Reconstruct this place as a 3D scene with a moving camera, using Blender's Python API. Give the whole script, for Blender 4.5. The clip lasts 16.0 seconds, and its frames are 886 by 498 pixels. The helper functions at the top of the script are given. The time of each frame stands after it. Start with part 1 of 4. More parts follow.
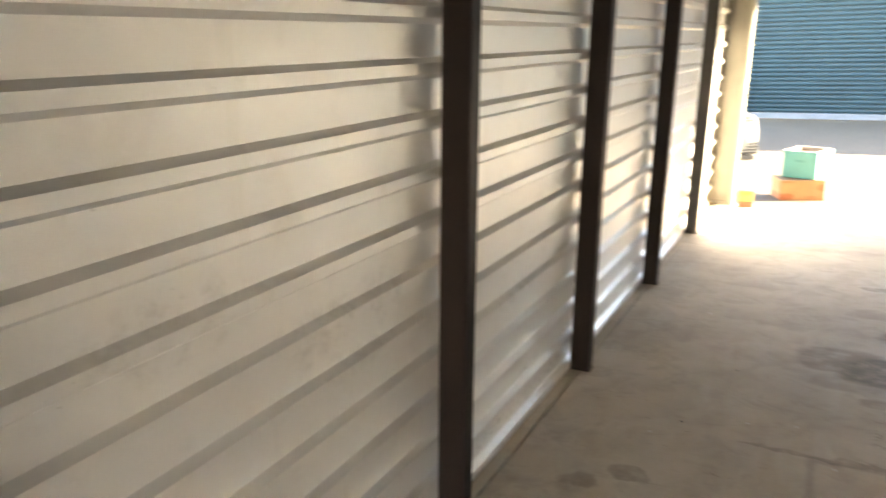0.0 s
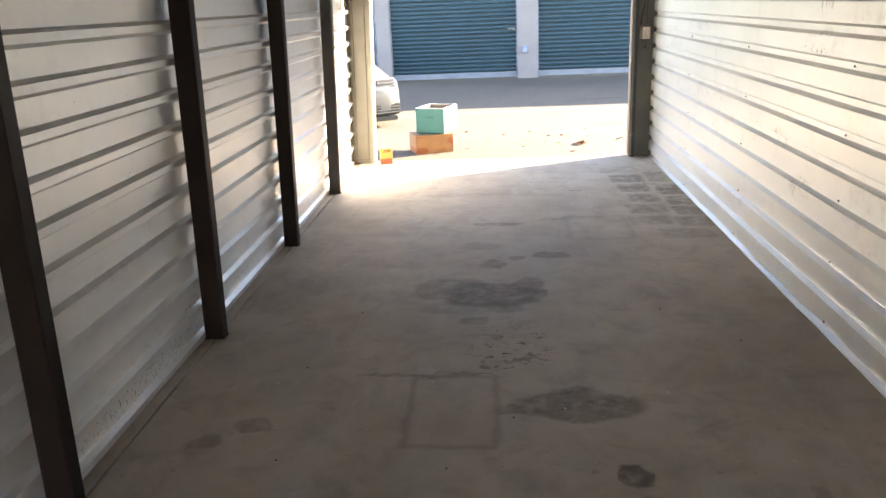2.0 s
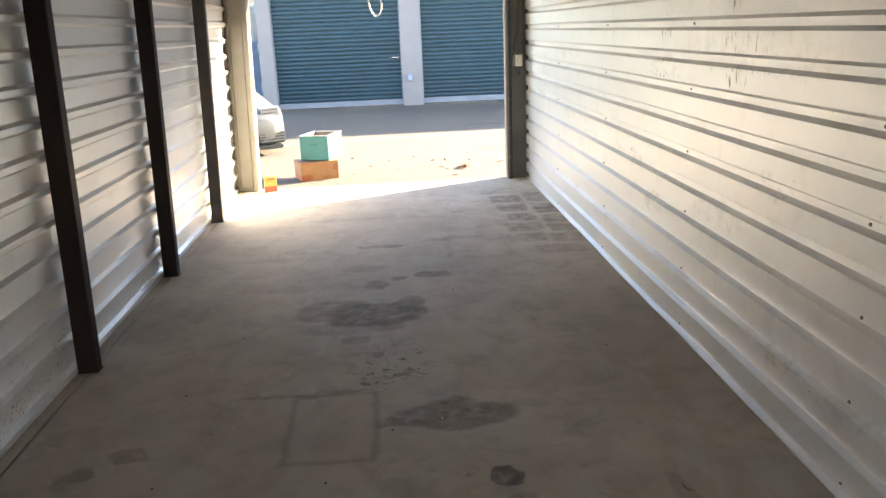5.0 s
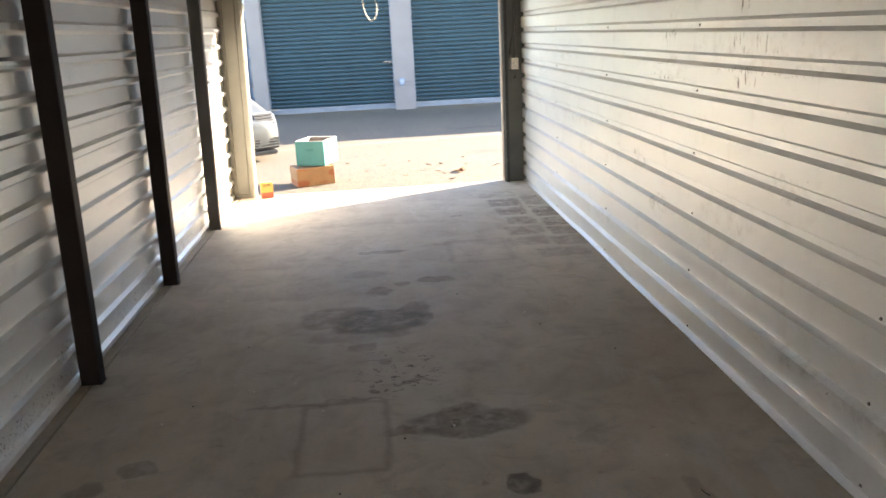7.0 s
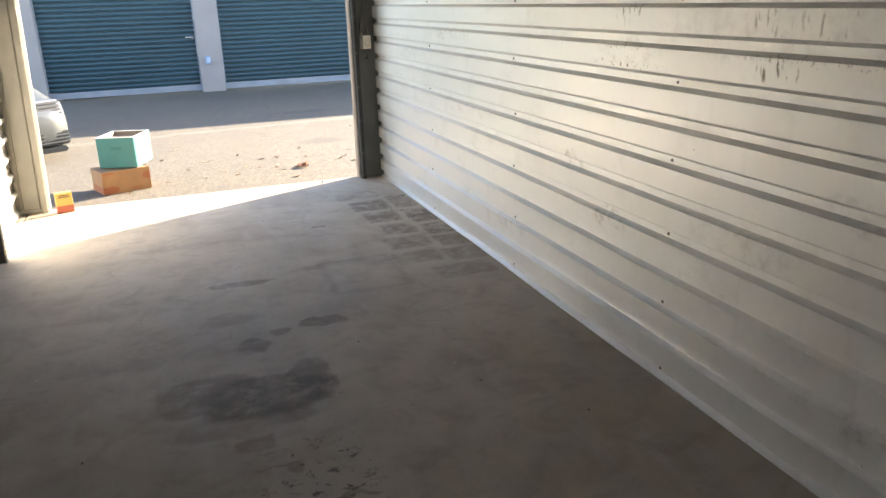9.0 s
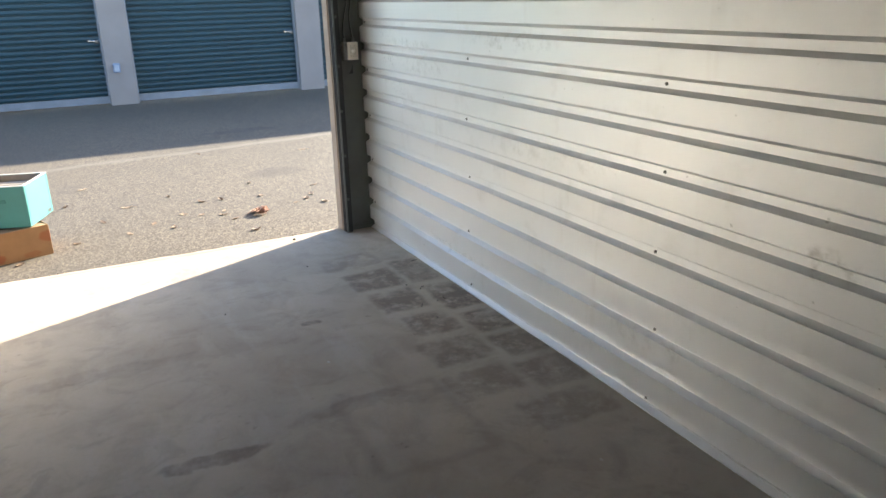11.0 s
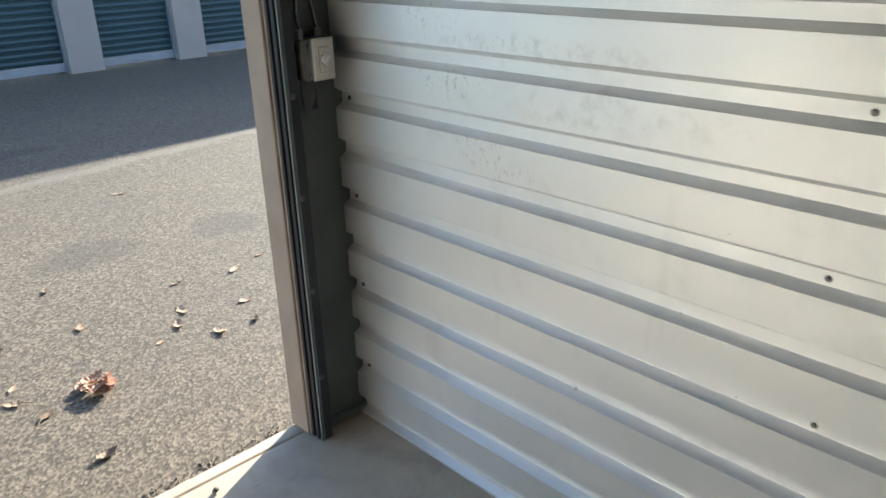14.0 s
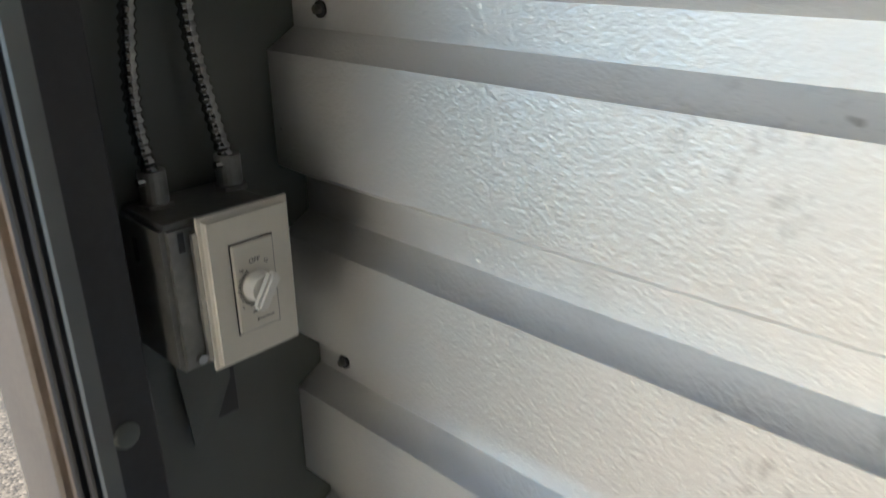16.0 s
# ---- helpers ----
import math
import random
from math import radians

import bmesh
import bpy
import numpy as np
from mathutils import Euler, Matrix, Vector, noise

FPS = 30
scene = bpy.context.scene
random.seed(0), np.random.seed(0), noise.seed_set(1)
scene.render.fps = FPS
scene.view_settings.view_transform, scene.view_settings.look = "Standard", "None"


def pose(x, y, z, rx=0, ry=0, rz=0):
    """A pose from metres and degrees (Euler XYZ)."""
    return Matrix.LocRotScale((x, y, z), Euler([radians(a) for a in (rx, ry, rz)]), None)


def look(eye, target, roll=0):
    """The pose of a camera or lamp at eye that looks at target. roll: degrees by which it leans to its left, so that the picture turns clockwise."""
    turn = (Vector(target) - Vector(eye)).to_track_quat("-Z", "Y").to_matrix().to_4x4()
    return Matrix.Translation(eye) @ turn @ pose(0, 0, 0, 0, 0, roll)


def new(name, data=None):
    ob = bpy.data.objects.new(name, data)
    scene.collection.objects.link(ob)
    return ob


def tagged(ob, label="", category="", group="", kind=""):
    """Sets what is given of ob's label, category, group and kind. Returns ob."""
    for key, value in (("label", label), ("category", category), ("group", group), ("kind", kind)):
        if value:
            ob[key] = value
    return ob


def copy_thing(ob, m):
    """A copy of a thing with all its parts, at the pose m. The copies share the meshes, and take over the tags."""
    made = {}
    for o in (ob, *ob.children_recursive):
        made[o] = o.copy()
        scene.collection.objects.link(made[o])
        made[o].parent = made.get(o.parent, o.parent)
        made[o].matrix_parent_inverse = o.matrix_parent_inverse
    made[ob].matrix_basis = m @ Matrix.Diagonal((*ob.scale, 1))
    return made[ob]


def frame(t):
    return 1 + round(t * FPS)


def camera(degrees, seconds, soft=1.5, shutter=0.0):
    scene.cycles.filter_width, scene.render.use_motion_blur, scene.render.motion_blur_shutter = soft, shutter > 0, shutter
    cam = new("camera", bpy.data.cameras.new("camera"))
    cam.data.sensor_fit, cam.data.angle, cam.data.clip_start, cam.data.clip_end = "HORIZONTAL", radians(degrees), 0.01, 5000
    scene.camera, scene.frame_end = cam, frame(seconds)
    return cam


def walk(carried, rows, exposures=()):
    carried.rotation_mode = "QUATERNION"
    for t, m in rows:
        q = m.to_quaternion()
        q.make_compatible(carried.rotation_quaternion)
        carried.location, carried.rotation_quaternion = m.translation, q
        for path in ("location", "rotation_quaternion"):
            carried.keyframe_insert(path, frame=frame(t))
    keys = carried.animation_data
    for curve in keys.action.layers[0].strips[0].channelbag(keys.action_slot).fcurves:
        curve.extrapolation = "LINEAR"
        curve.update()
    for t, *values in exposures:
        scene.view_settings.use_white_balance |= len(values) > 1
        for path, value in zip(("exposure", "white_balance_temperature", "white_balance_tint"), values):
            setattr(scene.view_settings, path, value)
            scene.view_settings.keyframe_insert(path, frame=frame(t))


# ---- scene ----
cam = camera(60.7, 16.0, shutter=0.3)
PATH = [
    (0, (0.893, 0.643, 1.612), (-0.01, 2.349, 1.089), -1.4),
    (0.5, (0.987, 0.647, 1.612), (0.554, 2.514, 1.04), -2.6),
    (1, (1.176, 0.625, 1.607), (0.979, 2.522, 1.005), -1.8),
    (1.5, (1.281, 0.62, 1.595), (1.116, 2.514, 0.974), -1.4),
    (2, (1.309, 0.611, 1.601), (1.158, 2.506, 0.981), -2.5),
    (2.5, (1.313, 0.578, 1.596), (1.252, 2.48, 0.982), -3.1),
    (3, (1.281, 0.515, 1.589), (1.318, 2.418, 0.975), -2.6),
    (3.5, (1.302, 0.471, 1.591), (1.415, 2.373, 0.98), -1.8),
    (4, (1.398, 0.481, 1.587), (1.552, 2.382, 0.985), -1.4),
    (4.5, (1.424, 0.492, 1.583), (1.575, 2.4, 1.001), -1.5),
    (4.7, (1.419, 0.493, 1.586), (1.555, 2.404, 1.013), -1.9),
    (6.8, (1.362, 0.531, 1.602), (1.465, 2.453, 1.058), -3.3),
    (7, (1.333, 0.534, 1.596), (1.48, 2.45, 1.041), -2.9),
    (7.5, (1.262, 0.617, 1.589), (1.543, 2.507, 1.0), -2.3),
    (8, (1.236, 0.894, 1.574), (1.665, 2.747, 0.957), -2.0),
    (8.5, (1.102, 1.273, 1.582), (1.653, 3.091, 0.956), -1.8),
    (9, (1.019, 1.668, 1.599), (1.656, 3.455, 0.965), -1.9),
    (9.5, (1.028, 2.119, 1.618), (1.724, 3.883, 0.983), -1.7),
    (9.7, (1.013, 2.319, 1.609), (1.724, 4.075, 0.968), -1.8),
    (11.8, (1.026, 4.401, 1.569), (1.982, 6.037, 0.929), -1.4),
    (12, (1.035, 4.613, 1.585), (2.026, 6.226, 0.939), -1.4),
    (12.5, (1.079, 5.139, 1.575), (2.147, 6.689, 0.899), -2.0),
    (13, (1.2, 5.634, 1.543), (2.342, 7.115, 0.833), -2.0),
    (13.5, (1.354, 6.147, 1.543), (2.552, 7.568, 0.807), -1.7),
    (14, (1.536, 6.643, 1.543), (2.803, 7.986, 0.774), -1.7),
    (14.5, (1.826, 7.046, 1.564), (3.118, 8.354, 0.776), -1.1),
    (15, (2.094, 7.399, 1.516), (3.389, 8.703, 0.728), -1.7),
    (15.5, (2.345, 7.745, 1.482), (3.702, 8.961, 0.659), -1.4),
    (16, (2.513, 7.979, 1.459), (3.854, 9.249, 0.692), -0.6),
]
EXPOSURES = [(0.0, 4.75, 7500, 13), (0.6, 4.4, 7100, 15), (1.2, 4.08, 6750, 16), (3.0, 3.86, 6550, 15), (9.0, 3.38, 6300, 13), (12.0, 2.58, 5800, 10), (14.0, 2.37, 5700, 8), (15.0, 2.36, 5700, 9), (16.0, 2.62, 5650, 10)]
walk(cam, [(t, look(eye, target, roll)) for t, eye, target, roll in PATH], EXPOSURES)

# ---- light: low sun over the opposite building, clear sky ----
SUN_WAY = Vector((-0.906 * 0.940, -0.424 * 0.940, -0.340))
world = bpy.data.worlds.new("sky")
scene.world = world
world.use_nodes = True
wn = world.node_tree
sky = wn.nodes.new("ShaderNodeTexSky")
sky.sky_type, sky.sun_disc = "NISHITA", False
sky.sun_elevation, sky.sun_rotation = radians(19.9), math.atan2(0.906, 0.424)
wn.nodes["Background"].inputs["Strength"].default_value = 0.108
wn.links.new(sky.outputs[0], wn.nodes["Background"].inputs["Color"])
sun = new("sun", bpy.data.lights.new("sun", "SUN"))
sun.data.energy, sun.data.angle, sun.data.color = 4.3, radians(0.53), (1.0, 0.865, 0.65)
sun.matrix_world = look((20, 20, 20), Vector((20, 20, 20)) + SUN_WAY)


# ---- material tools ----
class Nodes:
    """A thin wrapper round a node tree, for short material code."""

    def __init__(self, name):
        self.m = bpy.data.materials.new(name)
        self.m.use_nodes = True
        self.t = self.m.node_tree
        self.b = self.t.nodes["Principled BSDF"]
        self.pos = self.t.nodes.new("ShaderNodeTexCoord").outputs["Object"]

    def node(self, kind, ins=(), **props):
        n = self.t.nodes.new(kind)
        for k, v in props.items():
            setattr(n, k, v)
        for k, v in dict(ins).items():
            self.put(n.inputs[k], v)
        return n

    def put(self, socket, v):
        if isinstance(v, bpy.types.NodeSocket):
            self.t.links.new(v, socket)
        else:
            socket.default_value = v

    def math(self, op, a, b=0.0, c=0.0, clamp=False):
        return self.node("ShaderNodeMath", {0: a, 1: b, 2: c}, operation=op, use_clamp=clamp).outputs[0]

    def noise(self, scale, detail=4.0, rough=0.55, vec=None, stretch=None, warp=0.0):
        v = vec or self.pos
        if stretch:
            v = self.node("ShaderNodeMapping", {"Vector": v, "Scale": stretch}).outputs[0]
        return self.node("ShaderNodeTexNoise", {"Vector": v, "Scale": scale, "Detail": detail, "Roughness": rough, "Distortion": warp}).outputs["Fac"]

    def step(self, v, lo, hi):
        return self.node("ShaderNodeMapRange", {"Value": v, "From Min": lo, "From Max": hi}, interpolation_type="SMOOTHSTEP").outputs[0]

    def mix(self, f, a, b):
        n = self.node("ShaderNodeMix", data_type="RGBA")
        self.put(n.inputs[0], f)
        self.put(n.inputs[6], a if isinstance(a, bpy.types.NodeSocket) else (*a, 1))
        self.put(n.inputs[7], b if isinstance(b, bpy.types.NodeSocket) else (*b, 1))
        return n.outputs[2]

    def bump(self, h, strength, dist, normal=None):
        n = self.node("ShaderNodeBump", {"Height": h, "Strength": strength, "Distance": dist})
        if normal:
            self.put(n.inputs["Normal"], normal)
        return n.outputs[0]

    def sep(self, vec=None):
        n = self.node("ShaderNodeSeparateXYZ", {0: vec or self.pos})
        return n.outputs[0], n.outputs[1], n.outputs[2]

    def done(self, colour, rough, metal=0.0, normal=None, **more):
        self.put(self.b.inputs["Base Color"], colour if isinstance(colour, bpy.types.NodeSocket) else (*colour, 1))
        self.put(self.b.inputs["Roughness"], rough)
        self.put(self.b.inputs["Metallic"], metal)
        if normal:
            self.put(self.b.inputs["Normal"], normal)
        for k, v in more.items():
            self.put(self.b.inputs[k], v)
        return self.m


def blot(n, warped, axes, cx, cy, rx, ry, soft=0.45):
    """A stain of its own shape: an ellipse on two axes of a warped position."""
    a = n.math("MULTIPLY", n.math("SUBTRACT", warped[axes[0]], cx), 1 / rx)
    b = n.math("MULTIPLY", n.math("SUBTRACT", warped[axes[1]], cy), 1 / ry)
    r = n.math("ADD", n.math("MULTIPLY", a, a), n.math("MULTIPLY", b, b))
    return n.step(r, 1 + soft, 1 - soft)


def warped_axes(n, amount, scale):
    t = n.node("ShaderNodeTexNoise", {"Vector": n.pos, "Scale": scale, "Detail": 4.0})
    off = n.node("ShaderNodeVectorMath", {0: t.outputs["Color"], 1: (0.5, 0.5, 0.5)}, operation="SUBTRACT").outputs[0]
    off = n.node("ShaderNodeVectorMath", {0: off, "Scale": amount}, operation="SCALE").outputs[0]
    return n.sep(n.node("ShaderNodeVectorMath", {0: n.pos, 1: off}, operation="ADD").outputs[0])


def plain(name, colour, rough=0.5, metal=0.0, vary=0.12, scale=6.0, grain=150.0, relief=0.15, dist=0.001):
    """Painted or bare surface with two scales of variation and fine relief."""
    n = Nodes(name)
    big, small = n.noise(scale), n.noise(grain, 2.0)
    f = n.math("ADD", n.math("MULTIPLY", big, 0.7), n.math("MULTIPLY", small, 0.3))
    dark = tuple(c * (1 - vary) for c in colour)
    light = tuple(min(1, c * (1 + vary)) for c in colour)
    col = n.mix(n.step(f, 0.3, 0.7), dark, light)
    r = n.math("ADD", rough - 0.08, n.math("MULTIPLY", big, 0.16))
    return n.done(col, r, metal, n.bump(small, relief, dist))


def concrete_floor():
    n = Nodes("worn_concrete")
    big, mid, fine = n.noise(0.9, 6.0, 0.6), n.noise(4.5, 6.0, 0.65, warp=0.6), n.noise(60.0, 3.0)
    streak = n.noise(2.2, 5.0, 0.6, stretch=(2.6, 0.7, 1))
    col = n.mix(n.step(big, 0.34, 0.66), (0.40, 0.335, 0.25), (0.51, 0.44, 0.34))
    col = n.mix(n.math("MULTIPLY", n.step(mid, 0.42, 0.72), 0.36), col, (0.235, 0.19, 0.148))
    col = n.mix(n.math("MULTIPLY", n.step(streak, 0.50, 0.70), 0.38), col, (0.50, 0.455, 0.40))
    col = n.mix(n.math("MULTIPLY", fine, 0.16), col, (0.16, 0.14, 0.12))
    wipe = n.noise(3.4, 7.0, 0.68, stretch=(1, 1.5, 1), warp=0.8)
    col = n.mix(n.math("MULTIPLY", n.step(wipe, 0.54, 0.64), 0.22), col, (0.19, 0.155, 0.12))
    dabs = n.step(n.noise(24.0, 4.0, 0.6, stretch=(0.7, 1.3, 1), warp=0.4), 0.655, 0.69)
    patches = n.step(n.noise(1.6, 3.0), 0.48, 0.62)
    col = n.mix(n.math("MULTIPLY", n.math("MULTIPLY", dabs, patches), 0.45), col, (0.13, 0.105, 0.082))
    pale_dabs = n.step(n.noise(31.0, 4.0, 0.65, stretch=(1, 1.5, 1)), 0.70, 0.74)
    col = n.mix(n.math("MULTIPLY", pale_dabs, 0.30), col, (0.52, 0.48, 0.42))
    w = warped_axes(n, 0.16, 7.0)
    broken = n.step(n.noise(9.0, 6.0, 0.7), 0.22, 0.62)
    # oil and tyre marks: centre x, y, half sizes, strength
    for cx, cy, rx, ry, k in (
        (1.26, 4.64, 0.28, 0.19, 0.85), (1.02, 4.74, 0.24, 0.18, 0.6), (1.47, 4.72, 0.10, 0.20, 0.6), (1.12, 4.45, 0.30, 0.10, 0.35),
        (1.64, 5.33, 0.14, 0.065, 0.75), (1.27, 5.17, 0.09, 0.08, 0.7), (1.42, 5.30, 0.05, 0.05, 0.6),
        (1.28, 6.07, 0.20, 0.045, 0.6), (1.17, 5.55, 0.14, 0.10, 0.35),
        (1.62, 3.40, 0.26, 0.12, 0.7), (1.36, 3.36, 0.12, 0.03, 0.6), (1.72, 3.42, 0.05, 0.035, 0.6), (1.60, 3.52, 0.06, 0.035, 0.5), (1.95, 3.46, 0.10, 0.05, 0.2), (1.58, 3.40, 0.03, 0.02, 0.8),
        (1.757, 2.92, 0.058, 0.058, 1.0), (1.80, 2.72, 0.07, 0.09, 0.45), (2.36, 2.72, 0.05, 0.12, 0.35),
        (1.42, 3.82, 0.09, 0.014, 0.6), (1.24, 3.76, 0.035, 0.022, 0.75), (1.22, 3.82, 0.022, 0.022, 0.6), (0.95, 3.68, 0.34, 0.018, 0.5),
        (1.29, 4.06, 0.05, 0.045, 0.4), (1.17, 4.28, 0.07, 0.06, 0.45), (1.22, 4.10, 0.09, 0.010, 0.5), (1.96, 7.08, 0.055, 0.03, 0.75),
        (0.30, 3.25, 0.07, 0.05, 0.5), (0.15, 3.12, 0.06, 0.05, 0.4), (1.9, 6.2, 0.2, 0.06, 0.25), (1.0, 7.0, 0.35, 0.07, 0.2),
    ):
        f = n.math("MULTIPLY", n.math("MULTIPLY", blot(n, w, (0, 1), cx, cy, rx, ry, 0.34), broken), k)
        col = n.mix(f, col, (0.11, 0.086, 0.064))
    drip = n.step(n.noise(19.0, 5.0, 0.65, stretch=(0.9, 1.3, 1), warp=0.6), 0.575, 0.60)
    zone = blot(n, w, (0, 1), 1.36, 3.98, 0.20, 0.26, 0.7)
    col = n.mix(n.math("MULTIPLY", n.math("MULTIPLY", drip, zone), 0.9), col, (0.085, 0.07, 0.058))
    # printed marks left by boxes beside the wall, and one square outline
    w2 = warped_axes(n, 0.05, 9.0)

    def patch(cx, cy, hx, hy, turn=0.0, soft=0.02):
        c, s = math.cos(turn), math.sin(turn)
        dx, dy = n.math("SUBTRACT", w2[0], cx), n.math("SUBTRACT", w2[1], cy)
        u = n.math("ADD", n.math("MULTIPLY", dx, c), n.math("MULTIPLY", dy, s))
        v = n.math("SUBTRACT", n.math("MULTIPLY", dy, c), n.math("MULTIPLY", dx, s))
        a, b = n.step(n.math("ABSOLUTE", u), hx + soft, hx - soft), n.step(n.math("ABSOLUTE", v), hy + soft, hy - soft)
        return n.math("MULTIPLY", a, b)

    for cx, cy, hx, hy, k in (
        (2.47, 7.48, 0.15, 0.15, 0.62), (2.74, 7.52, 0.09, 0.20, 0.55), (2.47, 7.12, 0.13, 0.15, 0.62), (2.76, 7.05, 0.10, 0.19, 0.7),
        (2.50, 6.76, 0.12, 0.13, 0.6), (2.77, 6.66, 0.11, 0.13, 0.7), (2.46, 6.43, 0.15, 0.13, 0.5), (2.76, 6.36, 0.11, 0.12, 0.6),
        (2.42, 6.10, 0.15, 0.12, 0.38), (2.74, 6.05, 0.12, 0.13, 0.45), (2.62, 5.76, 0.18, 0.11, 0.35), (2.45, 7.85, 0.18, 0.12, 0.3),
    ):
        f = n.math("MULTIPLY", n.math("MULTIPLY", patch(cx, cy, hx, hy), n.math("MULTIPLY", n.step(mid, 0.22, 0.58), n.step(n.noise(13.0, 5.0, 0.7), 0.3, 0.55))), k * 1.2)
        col = n.mix(f, col, (0.15, 0.118, 0.088))
    outer, inner = patch(1.10, 3.37, 0.19, 0.29), patch(1.10, 3.37, 0.17, 0.27)
    col = n.mix(n.math("MULTIPLY", n.math("SUBTRACT", outer, inner), 0.55), col, (0.15, 0.12, 0.095))
    col = n.mix(n.math("MULTIPLY", inner, 0.28), col, (0.42, 0.345, 0.27))
    outer, inner = patch(2.02, 5.95, 0.24, 0.30), patch(2.02, 5.95, 0.20, 0.26)
    col = n.mix(n.math("MULTIPLY", n.math("SUBTRACT", outer, inner), 0.2), col, (0.17, 0.14, 0.115))
    rough = n.math("ADD", 0.56, n.math("MULTIPLY", mid, 0.26))
    nm = n.bump(n.noise(260.0, 2.0), 0.25, 0.002, n.bump(n.noise(3.0, 5.0), 0.15, 0.01))
    return n.done(col, rough, 0.0, nm)


def asphalt():
    n = Nodes("aged_asphalt")
    agg = n.node("ShaderNodeTexVoronoi", {"Vector": n.pos, "Scale": 105.0, "Randomness": 1.0})
    tone = n.node("ShaderNodeSeparateColor", {0: agg.outputs["Color"]}).outputs[0]
    big, mid = n.noise(0.35, 5.0), n.noise(2.4, 5.0, 0.6)
    col = n.mix(n.math("POWER", tone, 1.6), (0.040, 0.032, 0.023), (0.185, 0.15, 0.105))
    col = n.mix(n.math("MULTIPLY", n.step(big, 0.35, 0.7), 0.4), col, (0.062, 0.053, 0.042))
    col = n.mix(n.math("MULTIPLY", n.step(mid, 0.5, 0.75), 0.3), col, (0.05, 0.045, 0.04))
    w = warped_axes(n, 0.2, 3.0)
    # pale sandy seam along the lane, and two dark drips
    line = n.math("ABSOLUTE", n.math("SUBTRACT", n.math("SUBTRACT", w[1], 12.05), n.math("MULTIPLY", w[0], 0.11)))
    col = n.mix(n.math("MULTIPLY", n.step(line, 0.13, 0.02), 0.4), col, (0.17, 0.15, 0.125))
    for cx, cy, rx, ry in ((2.75, 10.75, 0.28, 0.2), (3.5, 10.6, 0.2, 0.2), (3.0, 13.4, 0.5, 0.12)):
        col = n.mix(n.math("MULTIPLY", blot(n, w, (0, 1), cx, cy, rx, ry, 0.6), 0.4), col, (0.03, 0.027, 0.025))
    h = n.math("ADD", agg.outputs["Distance"], n.math("MULTIPLY", n.noise(300.0, 2.0), 0.4))
    return n.done(col, 0.86, 0.0, n.bump(h, 0.4, 0.0030))


def wall_paint(name, marks, lines=()):
    """Off-white painted steel sheet: faint clouding, rub marks and chipped paint in patches."""
    n = Nodes(name)
    big, mid = n.noise(0.8, 4.0), n.noise(5.0, 5.0, 0.6)
    run = n.noise(9.0, 3.0, 0.6, stretch=(1, 1, 0.12))
    col = n.mix(n.step(big, 0.3, 0.7), (0.79, 0.785, 0.77), (0.85, 0.845, 0.83))
    col = n.mix(n.math("MULTIPLY", n.step(mid, 0.55, 0.8), 0.28), col, (0.56, 0.54, 0.50))
    col = n.mix(n.math("MULTIPLY", n.step(run, 0.60, 0.8), 0.18), col, (0.52, 0.48, 0.41))
    w = warped_axes(n, 0.05, 14.0)
    chip = n.step(n.noise(75.0, 6.0, 0.75, stretch=(1, 1, 0.55)), 0.55, 0.62)
    streak = n.step(n.noise(34.0, 5.0, 0.7, stretch=(1, 1, 0.16)), 0.56, 0.62)
    smear = n.step(n.noise(16.0, 6.0, 0.72), 0.45, 0.72)
    for cy, cz, ry, rz, k, hard in marks:
        b = blot(n, w, (1, 2), cy, cz, ry, rz, 0.7)
        f = n.math("MULTIPLY", n.math("MULTIPLY", b, (smear, chip, streak)[hard]), k)
        col = n.mix(f, col, (0.10, 0.085, 0.07) if hard else (0.46, 0.44, 0.41))
    specks = n.step(n.noise(38.0, 2.0, 0.5), 0.765, 0.79)
    col = n.mix(n.math("MULTIPLY", specks, 0.5), col, (0.2, 0.18, 0.15))
    peel = n.noise(330.0, 3.0, 0.6)
    hammer = n.noise(130.0, 3.0, 0.5)
    nm = n.bump(peel, 0.6, 0.0015, n.bump(hammer, 0.3, 0.0014, n.bump(n.noise(1.7, 3.0), 0.25, 0.02)))
    rough = n.math("ADD", 0.28, n.math("MULTIPLY", mid, 0.18))
    return n.done(col, rough, 0.68, nm)


def rolled_steel(name, colour, gloss=0.5):
    n = Nodes(name)
    big, fine = n.noise(3.0, 4.0), n.noise(120.0, 2.0)
    col = n.mix(n.step(big, 0.3, 0.7), tuple(c * 0.8 for c in colour), tuple(c * 1.18 for c in colour))
    dust = n.step(n.noise(1.2, 5.0, stretch=(1, 1, 0.25)), 0.5, 0.8)
    col = n.mix(n.math("MULTIPLY", dust, 0.08), col, (0.22, 0.21, 0.19))
    return n.done(col, n.math("ADD", 0.38, n.math("MULTIPLY", big, 0.2)), 0.0, n.bump(fine, 0.1, 0.001), **{"Specular IOR Level": gloss})


